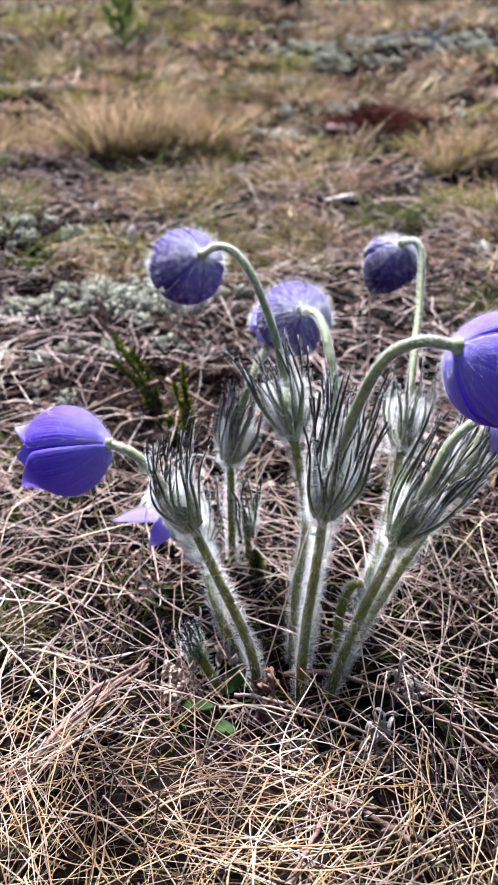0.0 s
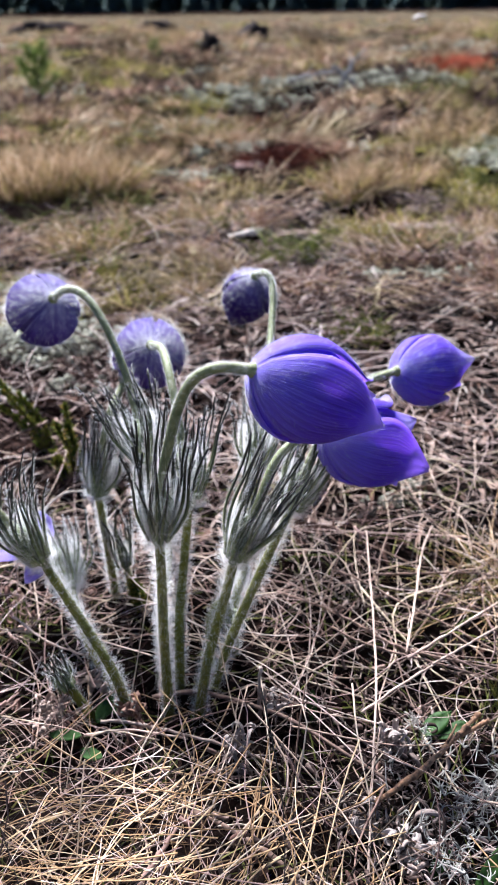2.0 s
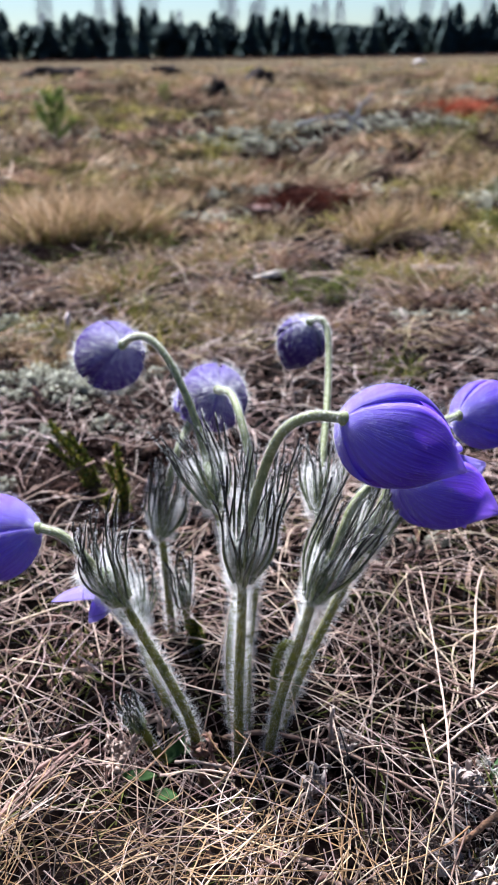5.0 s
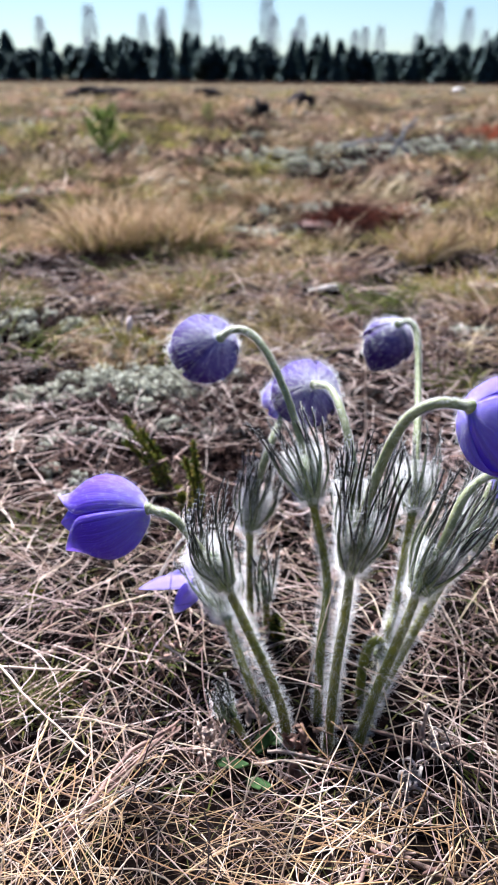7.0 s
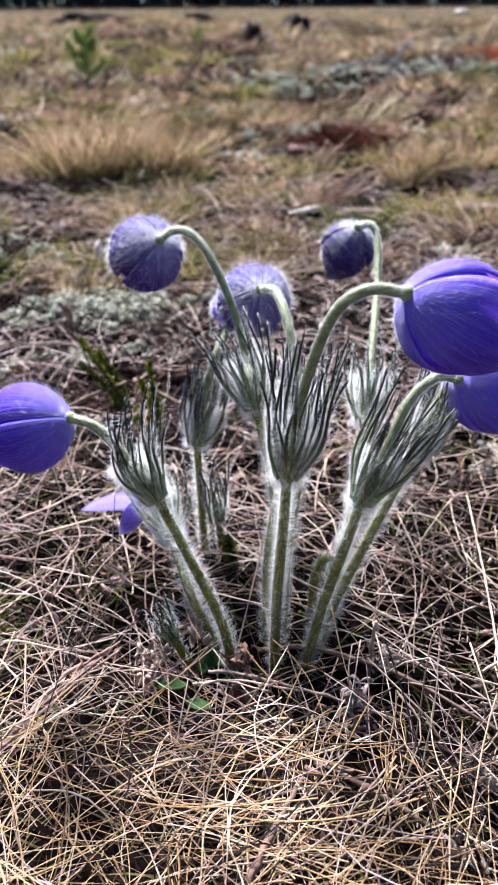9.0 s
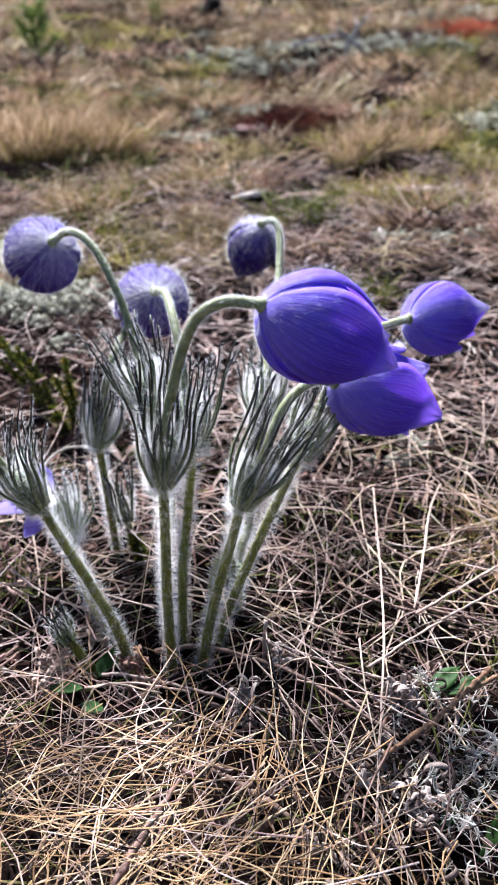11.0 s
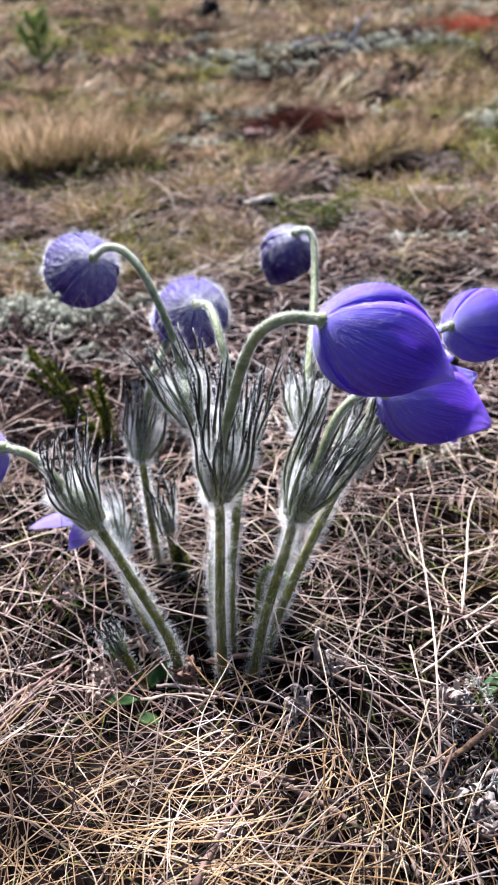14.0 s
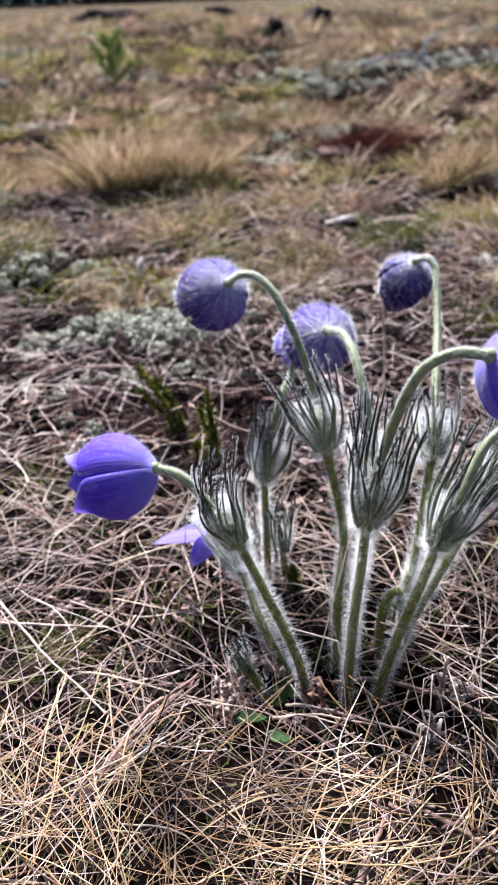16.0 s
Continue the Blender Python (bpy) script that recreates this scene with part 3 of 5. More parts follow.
def whorl(base, axis, length, radius, seed, parent, count=30, lean=(0, 0, 0), hair=9000):
    """The collar of narrow silky bracts on a stem."""
    r = random.Random(seed)
    ax = unit(axis)
    e1 = unit(np.cross(ax, [0.3, 1, 0.2]))
    e2 = np.cross(ax, e1)
    base = np.asarray(base, float)
    k = radius / 0.0125
    line = np.array([base + ax * h * k for h in (-0.003, 0.0, 0.004, 0.009, 0.015, 0.02)])
    v, f = tube(line, np.array([0.0019, 0.003, 0.0046, 0.0054, 0.0044, 0.0012]) * k, 14)
    cup = mesh_object("bract_collar", v, f, CUP, parent, "green silky collar of bracts")
    roots, ways, lens = [], [], []
    for k in range(count):
        th = k / count * 6.283 * 2 + r.uniform(-0.16, 0.16)
        layer = 0 if k < count // 2 else 1
        d0 = e1 * math.cos(th) + e2 * math.sin(th)
        tw = r.uniform(-0.22, 0.22)
        side0 = np.cross(ax, d0)
        le = length * r.uniform(0.7, 1.18) * (1 - 0.08 * layer)
        spread_r = radius * r.uniform(0.65, 1.15) * (1 - 0.35 * layer)
        wmax, curl = r.uniform(0.00042, 0.00066), r.uniform(-0.001, 0.003)
        steps = 12
        verts, mids, uvs = [], [], []
        for i in range(steps):
            s = i / (steps - 1)
            rr = 0.0036 + (spread_r - 0.0036) * (0.3 * s + 0.7 * math.sin(min(1, s * 1.9) * math.pi / 2) ** 1.15) + 0.0008 * math.sin(5 * s + k) + curl * s**4
            mid = base + ax * (le * s) + d0 * rr + side0 * (tw * le * s * s * 0.35 + 0.0011 * math.sin(4.5 * s + 2 * k) * min(1, 2 * s)) + np.asarray(lean) * s * s * le
            w = wmax * 1.9 * (1 - s) ** 0.75 + 0.00009
            verts += [mid - side0 * w - d0 * w * 0.3, mid - d0 * (0.0003 + w * 0.3), mid + side0 * w - d0 * w * 0.3, mid + d0 * 0.0005]
            uvs += [(-1, s), (0, s), (1, s), (0, s)]
            mids.append(mid)
        f = [(4 * i + j, 4 * i + (j + 1) % 4, 4 * i + 4 + (j + 1) % 4, 4 * i + 4 + j) for i in range(steps - 1) for j in range(4)]
        f += [(3, 2, 1, 0), tuple(4 * (steps - 1) + j for j in range(4))]
        mesh_object("bract", verts, f, BRACT, cup, uvs=uvs)
        mids = np.array(mids)
        m = int(0.5 * hair) // count
        q = (0.15 + 0.85 * rng.random(m)) * (steps - 1.01)
        i = q.astype(int)
        p = mids[i] + (mids[i + 1] - mids[i]) * (q - i)[:, None]
        roots.append(p)
        ways.append(d0 * rng.uniform(0.2, 1.0, (m, 1)) + side0 * rng.normal(0, 0.55, (m, 1)) + ax * rng.normal(0.2, 0.2, (m, 1)))
        lens.append(rng.uniform(0.0024, 0.0052, m) * (1 - 0.5 * q / (steps - 1)))
    m = int(0.52 * hair)
    th = rng.random(m)[:, None] * 6.283
    d = e1 * np.cos(th) + e2 * np.sin(th)
    h = rng.uniform(-0.003, 0.022, (m, 1)) * radius / 0.0125
    roots.append(base + ax * h + d * (0.0032 * radius / 0.0125 + 0.12 * np.maximum(h, 0)))
    ways.append(d + ax * rng.normal(0.1, 0.16, (m, 1)) + rng.normal(0, 0.1, (m, 3)))
    lens.append(rng.uniform(0.0034, 0.0062, m) * min(1, radius / 0.01))
    tagged(hair_mesh("hair", np.concatenate(roots), np.concatenate(ways), np.concatenate(lens), 0.000017, cup), "dense white silky hairs", kind="stuff")


def pasque_flower(label, stem_pts, pedicel_pts, seed, flower=None, collar=(0.037, 0.0125), stem_r=0.0019, ped_r=0.0016, hair=9000, lean=(0, 0, 0)):
    root = np.array(stem_pts[0])
    plant = new("pasque_flower")
    plant.location = root
    tagged(plant, label, "pasque flower", "flowering stems of the clump")
    line = smooth_line(stem_pts, 8) - root
    v, f = tube(line, np.linspace(stem_r * 1.12, stem_r * 0.9, len(line)), 12)
    stem = mesh_object("stem", v, f, STEM, plant)
    stem_hairs(line, stem_r, 36, 0.0042, stem, 0.45, 0.00002)
    base = np.array(stem_pts[-1]) - root
    if pedicel_pts:
        aim = np.array(pedicel_pts[0]) - stem_pts[-1]
    else:
        aim = np.array(stem_pts[-1]) - stem_pts[-2]
    whorl(base, aim, collar[0], collar[1], seed, plant, hair=hair, lean=lean)
    if pedicel_pts:
        line = smooth_line([stem_pts[-1]] + pedicel_pts, 8) - root
        v, f = tube(line, np.linspace(ped_r * 1.1, ped_r, len(line)), 12)
        ped = mesh_object("flower_stalk", v, f, PEDICEL, plant, "pale green downy flower stalk")
        stem_hairs(line, ped_r, 55, 0.0013, ped, 0.5, 0.000013)
    if flower and "spread" in flower:
        open_bloom(np.array(pedicel_pts[-1]) - root, flower["axis"], flower["spread"], plant)
    elif flower:
        bloom(root, pedicel_pts[-1], seed=seed, parent=plant, **flower)
    return plant


pasque_flower("violet pasque flower nodding sideways, large bell on a tall downy stem",
              [(0.002, 0.0, -0.012), (0.0025, -0.002, 0.03), (0.004, -0.005, 0.065), (0.0047, -0.0065, 0.087)],
              [(0.0077, -0.0075, 0.1125), (0.0160, -0.0095, 0.1425), (0.0255, -0.0125, 0.1525), (0.0370, -0.0114, 0.1512)], 1,
              dict(axis=(0.040, 0.010, -0.0225), length=0.0445, radius=0.0172, mouth=0.36, flare=0.3, belly=0.42, turn=96, shoulder=0.66), collar=(0.042, 0.0125))
pasque_flower("violet pasque flower, rounded bell nodding on an arched stalk",
              [(0.0, 0.018, -0.014), (0.0005, 0.026, 0.023), (0.004, 0.042, 0.0453), (-0.0026, 0.055, 0.0786)],
              [(-0.009, 0.078, 0.106), (-0.019, 0.095, 0.128), (-0.0281, 0.105, 0.1377), (-0.0362, 0.110, 0.1381), (-0.0422, 0.112, 0.1338)], 2,
              dict(axis=(-0.0135, 0.022, -0.017), length=0.033, radius=0.0168, mouth=0.62, belly=0.55, fuzz=520, shag=1.8, mat=SHADEDPETAL, shoulder=0.72), collar=(0.036, 0.013), hair=11000, lean=(-0.15, 0, 0))
pasque_flower("violet pasque flower with hairy back, nodding on short stalk",
              [(0.006, 0.016, -0.014), (0.0079, 0.025, 0.021), (0.0106, 0.03, 0.0408), (0.0147, 0.032, 0.075)],
              [(0.0125, 0.046, 0.1), (0.0095, 0.062, 0.1155), (0.0061, 0.080, 0.1205), (0.001, 0.094, 0.117)], 3,
              dict(axis=(-0.004, 0.027, -0.019), length=0.032, radius=0.0165, mouth=0.7, belly=0.6, fuzz=520, shag=1.8, mat=SHADEDPETAL, shoulder=0.72), collar=(0.037, 0.013), hair=11000, lean=(0.12, 0, 0))
pasque_flower("small violet pasque flower hanging from a tall hooked stalk, coloured as in shade",
              [(0.031, 0.036, -0.016), (0.033, 0.04, 0.0154), (0.0374, 0.048, 0.0254), (0.0436, 0.06, 0.0699)],
              [(0.0491, 0.085, 0.0895), (0.0575, 0.125, 0.1061), (0.0608, 0.15, 0.1225), (0.0578, 0.157, 0.1275), (0.0528, 0.160, 0.1255)], 4,
              dict(axis=(-0.005, 0.014, -0.023), length=0.027, radius=0.0140, mouth=0.85, belly=0.6, fuzz=320, shag=1.8, mat=DEEPSHADEPETAL), collar=(0.034, 0.012), hair=9500)
pasque_flower("violet pasque flower with two tepals spread apart on a leaning stem",
              [(0.0142, -0.001, -0.012), (0.019, -0.002, 0.02), (0.027, -0.003, 0.055), (0.031, -0.003, 0.073)],
              [(0.040, 0.002, 0.092), (0.047, 0.009, 0.1055), (0.057, 0.015, 0.1115), (0.0655, 0.018, 0.1095)], 5,
              dict(axis=(0.040, 0.020, -0.018), length=0.037, radius=0.0170, mouth=0.85, flare=0.3, belly=0.5, turn=98), collar=(0.041, 0.0112), lean=(0.05, 0, 0))
pasque_flower("violet pasque flower facing away to the side on a slender stem",
              [(0.020, 0.012, -0.014), (0.029, 0.016, 0.013), (0.045, 0.018, 0.055), (0.054, 0.018, 0.078)],
              [(0.0660, 0.030, 0.1), (0.0760, 0.042, 0.1075), (0.0884, 0.055, 0.1125), (0.105, 0.068, 0.111)], 6,
              dict(axis=(0.026, 0.012, -0.006), length=0.032, radius=0.0155, mouth=0.55, flare=0.3, belly=0.5, turn=60), collar=(0.036, 0.0105), lean=(0.0, 0, 0))
pasque_flower("violet pasque flower with a wide bell on a low leaning stem",
              [(-0.0145, -0.001, -0.010), (-0.019, 0.0, 0.016), (-0.031, 0.003, 0.048), (-0.0402, 0.006, 0.0700)],
              [(-0.052, 0.009, 0.088), (-0.060, 0.0115, 0.097), (-0.0692, 0.0155, 0.0985)], 7,
              dict(axis=(-0.031, 0.005, -0.0095), length=0.033, radius=0.0162, mouth=0.5, flare=0.25, belly=0.52, turn=-132, shoulder=0.64), collar=(0.040, 0.011), lean=(0.36, 0, 0))
pasque_flower("violet pasque flower half hidden behind its neighbour, pale stalk",
              [(-0.028, 0.087, -0.022), (-0.0285, 0.085, 0.01), (-0.029, 0.080, 0.049)],
              [(-0.0245, 0.085, 0.072), (-0.0194, 0.09, 0.0876), (-0.0145, 0.1, 0.0945), (-0.0085, 0.118, 0.1005)], 8,
              dict(axis=(-0.004, 0.02, -0.010), length=0.024, radius=0.0100, mouth=0.75, belly=0.6), collar=(0.036, 0.0105), hair=13000)
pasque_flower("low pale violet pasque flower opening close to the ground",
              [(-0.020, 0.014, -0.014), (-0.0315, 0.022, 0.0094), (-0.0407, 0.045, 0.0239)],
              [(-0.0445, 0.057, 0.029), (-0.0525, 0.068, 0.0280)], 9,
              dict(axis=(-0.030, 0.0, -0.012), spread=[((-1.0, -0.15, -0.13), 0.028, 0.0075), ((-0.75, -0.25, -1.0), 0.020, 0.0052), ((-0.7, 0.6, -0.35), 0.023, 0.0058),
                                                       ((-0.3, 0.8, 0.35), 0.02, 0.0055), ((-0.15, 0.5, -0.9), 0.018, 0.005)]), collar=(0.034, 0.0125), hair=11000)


def young_shoot(label, pts, collar, seed, hair):
    """A sprout that is all silky bracts."""
    root = np.array(pts[0])
    plant = tagged(new("pasque_flower_sprout"), label, "sprout", "young shoots of the clump")
    plant.location = root
    line = smooth_line(pts, 6) - root
    v, f = tube(line, np.linspace(0.0022, 0.0018, len(line)), 10)
    stem = mesh_object("stem", v, f, STEM, plant)
    stem_hairs(line, 0.002, 9, 0.003, stem)
    whorl(line[-1], line[-1] - line[-2], collar[0], collar[1], seed, plant, 14, hair=hair)


young_shoot("grey silky young shoot standing in dry grass", [(-0.019, 0.087, -0.022), (-0.0195, 0.085, -0.01), (-0.0205, 0.083, 0.004)], (0.032, 0.007), 21, 4000)
young_shoot("small hairy sprout leaning out of the litter", [(-0.030, 0.003, -0.016), (-0.034, 0.004, -0.007), (-0.039, 0.006, 0.003)], (0.015, 0.0042), 22, 2200)
young_shoot("curled green hairy sprout between the stems", [(0.020, 0.028, -0.02), (0.0205, 0.029, 0.008), (0.0235, 0.030, 0.019), (0.0275, 0.031, 0.020), (0.029, 0.031, 0.014)], (0.010, 0.004), 23, 400)


# ---- leaves and litter ----
def leaf_mesh(length, width, curl, fold, seed, rows_n=10, cols=5, crumple=0.0):
    r = random.Random(seed)
    v = []
    for layer in (0, 1):
        for i in range(rows_n):
            s = i / (rows_n - 1)
            w = width * 0.72 * math.sin(math.pi * min(1, 0.05 + s * 0.95)) ** 0.9
            a = curl * s
            rad = length / max(abs(curl), 0.05)
            px, pz = rad * math.sin(a), rad * (1 - math.cos(a))
            for j in range(cols):
                u = -1 + 2 * j / (cols - 1)
                v.append((px, u * w, pz + fold * abs(u) * w + 0.0004 * math.sin(9 * s + 4 * u + seed) + crumple * (math.sin(23 * s + 5 * u + 2 * seed) + math.sin(15 * s - 9 * u + seed)) - layer * 0.0003))
    f, n1 = [], rows_n * cols
    for i in range(rows_n - 1):
        for j in range(cols - 1):
            a = i * cols + j
            f += [(a, a + 1, a + cols + 1, a + cols), (n1 + a, n1 + a + cols, n1 + a + cols + 1, n1 + a + 1)]
    rim = list(range(cols)) + [i * cols + cols - 1 for i in range(1, rows_n)] + [(rows_n - 1) * cols + j for j in range(cols - 2, -1, -1)] + [i * cols for i in range(rows_n - 2, 0, -1)]
    f += [(b, a, n1 + a, n1 + b) for a, b in zip(rim, rim[1:] + rim[:1])]
    return v, f


def leaf(name, label, place, turn, length, width, mat, seed, curl=0.4, fold=0.3, pitch=-8, roll=0, category="leaf", group=""):
    v, f = leaf_mesh(length, width, curl, fold, seed)
    ob = mesh_object(name, v, f, mat)
    ob.matrix_world = pose(*place, roll, pitch, turn)
    return tagged(ob, label, category, group)


LG = "green leaves in the litter"
leaf("green_leaf", "small fresh green leaf in dry grass", (-0.046, -0.009, -0.007), -25, 0.017, 0.0042, GREEN, 1, group=LG)
leaf("green_leaf", "small fresh green leaf in dry grass", (-0.033, -0.017, -0.008), -40, 0.014, 0.004, GREEN, 2, group=LG)
leaf("green_leaf", "broad green leaf at the foot of the stems", (-0.028, -0.003, -0.010), 60, 0.014, 0.0052, GREEN, 3, group=LG)
leaf("green_leaf", "green leaf under straw stalks", (0.101, -0.026, -0.004), 25, 0.017, 0.0055, GREEN, 4, group=LG)
leaf("green_leaf", "green leaf under straw stalks", (0.108, -0.028, -0.003), 10, 0.016, 0.0045, GREEN, 5, group=LG)
leaf("green_leaf", "long green blade-like leaf in pale lichen", (0.097, -0.094, 0.002), 38, 0.026, 0.0036, GREEN, 6, curl=0.5, pitch=-28, group=LG)
leaf("green_leaf", "long green blade-like leaf in pale lichen", (0.086, -0.085, 0.003), 30, 0.013, 0.003, GREEN, 7, pitch=-20, group=LG)
leaf("green_leaf", "small green leaf beside a dry stalk", (0.061, -0.008, -0.012), 80, 0.013, 0.003, GREEN, 8, pitch=-40, group=LG)
leaf("green_leaf", "small green leaf at the foot of the stems", (-0.022, 0.0, -0.008), 20, 0.011, 0.0045, GREEN, 9, group=LG)


def leaf_cluster(name, label, place, count, size, mat, seed, group=""):
    """A withered cluster of curled-up leaflets."""
    r = random.Random(seed)
    top = tagged(new(name), label, "dry leaf", group)
    top.matrix_world = pose(*place, 0, 0, r.uniform(0, 360))
    for k in range(2 * count):
        v, f = leaf_mesh(size * r.uniform(0.6, 1.2), size * r.uniform(0.08, 0.2), r.uniform(1.5, 5.5) * r.choice((1, -1)), r.uniform(0.2, 1.1), seed + k, 14, 6, 0.03 * size)
        ob = mesh_object("leaflet", v, f, mat, top)
        ob.matrix_basis = pose(r.uniform(-0.4, 0.4) * size, r.uniform(-0.4, 0.4) * size, r.uniform(0.1, 0.75) * size, r.uniform(-70, 70), r.uniform(-60, 40), r.uniform(0, 360))


DG = "withered leaves in the litter"
leaf_cluster("dry_leaf", "curled reddish-brown withered leaf at the stem foot", (-0.0115, -0.0075, -0.002), 9, 0.010, REDLEAF, 31, DG)
leaf_cluster("dry_leaf", "grey curled withered leaf among straw", (0.029, -0.030, -0.001), 8, 0.010, GREYLEAF, 41, DG)
leaf_cluster("dry_leaf", "pinkish knobbly withered leaf cluster among straw", (-0.048, 0.0, -0.008), 14, 0.0085, DRYLEAF, 51, DG)
leaf_cluster("dry_leaf", "pale curled withered leaf on dark litter", (0.046, -0.006, -0.006), 8, 0.009, GREYLEAF, 61, DG)
leaf_cluster("dry_leaf", "grey curled withered leaf among straw", (0.087, -0.032, -0.004), 12, 0.011, GREYLEAF, 71, DG)
leaf_cluster("dry_leaf", "grey coiled withered leaf in pale lichen", (0.069, -0.066, 0.002), 11, 0.011, GREYLEAF, 81, DG)
leaf_cluster("dry_leaf", "brown withered leaf on straw", (0.050, -0.092, 0.004), 8, 0.011, DRYLEAF, 91, DG)
leaf_cluster("dry_leaf", "grey withered leaf cluster on dark litter", (0.083, -0.076, 0.002), 10, 0.012, GREYLEAF, 101, DG)
leaf_cluster("dry_leaf", "pale withered leaf beside the silky sprout", (-0.029, 0.012, -0.01), 4, 0.012, DRYLEAF, 111, DG)
leaf_cluster("dry_leaf", "pinkish withered leaf bits in straw", (-0.072, 0.060, -0.02), 7, 0.009, DRYLEAF, 121, DG)


def twig(name, label, pts, r0, r1, mat, seed, group="", spurs=0):
    rnd = np.random.default_rng(seed)
    line = smooth_line(pts, 8)
    line = line + rnd.normal(0, r0 * 0.2, line.shape)
    origin = line[0].copy()
    v, f = tube(line - origin, np.linspace(r0, r1, len(line)) * rnd.uniform(0.75, 1.2, len(line)), 8)
    ob = mesh_object(name, v, f, mat)
    ob.location = origin
    for k in range(spurs):
        i = rnd.integers(3, len(line) - 3)
        d = unit(line[i + 1] - line[i]) + rnd.normal(0, 0.7, 3)
        seg = np.array([line[i], line[i] + unit(d) * r0 * 4, line[i] + unit(d) * r0 * 8 + [0, 0, r0]]) - origin
        v, f = tube(seg, [r1 * 0.8, r1 * 0.6, r1 * 0.3], 6)
        mesh_object("spur", v, f, mat, ob)
    return tagged(ob, label, "twig", group)


TG = "twigs in the litter"
stalk = twig("broken_stalk", "thick broken orange-brown forked dry stalk on the litter", [(0.073, -0.064, 0.013), (0.086, -0.057, 0.014), (0.097, -0.050, 0.0145), (0.107, -0.042, 0.014), (0.116, -0.035, 0.014), (0.1205, -0.031, 0.014)], 0.0012, 0.0009, BROWNSTALK, 1, TG, 1)
base = np.array(stalk.location)
line = smooth_line([(0.111, -0.0385, 0.0115), (0.117, -0.0365, 0.0125), (0.1235, -0.034, 0.013)], 5) - base
v, f = tube(line, np.linspace(0.001, 0.0008, len(line)), 8)
mesh_object("fork", v, f, BROWNSTALK, stalk)
twig("twig", "thin dark bare twig across the litter", [(0.055, 0.066, -0.006), (0.080, 0.042, 0.0), (0.099, 0.018, 0.003), (0.115, 0.008, 0.004), (0.150, -0.008, 0.006)], 0.0008, 0.0006, TWIG, 2, TG, 26)
twig("twig", "reddish thin twig beside the stems", [(-0.005, 0.0, 0.0), (0.017, -0.001, 0.001), (0.05, -0.018, 0.002), (0.086, -0.053, 0.004)], 0.001, 0.0007, TWIG, 3, TG, 3)
twig("twig", "thin dark twig lying in straw", [(0.012, -0.055, 0.004), (0.035, -0.075, 0.010), (0.055, -0.098, 0.012)], 0.0011, 0.0008, TWIG, 4, TG, 3)
twig("upright_stalk", "short upright broken dry stalk", [(0.040, -0.004, -0.014), (0.0395, -0.006, 0.004), (0.040, -0.007, 0.020)], 0.0009, 0.0007, DRYLEAF, 5, TG)
twig("thin_stalk", "thin dark upright dead stalk in the heath", [(0.1095, 0.25, -0.02), (0.110, 0.25, 0.03), (0.1085, 0.25, 0.074)], 0.0009, 0.0005, TWIG, 6, TG)
for k in range(6):
    q = random.Random(80 + k)
    twig("dry_stalk", "purplish dead stalk in a loose bundle on straw", [(-0.098 + q.gauss(0, 0.003), -0.050, 0.004 + q.gauss(0, 0.001)), (-0.0755 + q.gauss(0, 0.002), -0.014 + q.gauss(0, 0.001), 0.001 + q.gauss(0, 0.001)),
         (-0.061 + q.gauss(0, 0.0016), 0.009 - q.uniform(0, 0.012), 0.001 + q.gauss(0, 0.001))], 0.001 if k == 2 else 0.0005, 0.0008 if k == 2 else 0.0004, PURPLESTALK, 90 + k, "dead stalks lying together")
twig("pale_stalk", "long pale dry stalk lying over the litter", [(-0.024, -0.012, 0.002), (-0.009, -0.015, 0.002), (0.023, -0.028, 0.003), (0.044, -0.04, 0.004)], 0.0008, 0.0005, DRYLEAF, 8, TG)
twig("pale_stalk", "long pale dry stalk standing in the litter", [(0.064, -0.094, 0.014), (0.077, -0.045, 0.013), (0.087, -0.006, 0.012), (0.097, 0.05, 0.012), (0.104, 0.09, 0.01)], 0.0005, 0.00035, WOODSTRAW, 9, TG)
twig("twig", "brown bent twig over dark heath", [(-0.16, 0.18, -0.012), (-0.12, 0.21, 0.0), (-0.08, 0.225, 0.012)], 0.0016, 0.001, TWIG, 10, TG, 3)
twig("twig", "reddish twig behind the flowers", [(-0.075, 0.225, 0.012), (-0.045, 0.205, 0.006), (-0.01, 0.19, 0.0)], 0.0016, 0.001, TWIG, 11, TG, 3)
twig("reddish_stick", "thick pinkish-brown dry stick lying in golden straw", [(-0.012, -0.100, 0.016), (-0.002, -0.082, 0.016), (0.006, -0.066, 0.011)], 0.0012, 0.0007, PURPLESTALK, 13, TG)
twig("pale_stalk", "thin pale upright dead grass stalk", [(0.060, 0.25, -0.02), (0.0575, 0.25, 0.03), (0.053, 0.25, 0.079)], 0.0006, 0.0004, WOODSTRAW, 14, TG)
twig("pale_stalk", "pale bent grass stalk behind the flowers", [(-0.085, 0.11, -0.015), (-0.06, 0.135, 0.012), (-0.03, 0.145, 0.004)], 0.0007, 0.0005, WOOD, 12, TG)


leaf("dry_leaf", "pale lilac-pink dead leaf standing in the grass", (-0.145, 0.545, -0.008), 20, 0.026, 0.013, PALELEAF, 12, curl=0.6, fold=0.5, pitch=-62, category="dry leaf", group=DG)


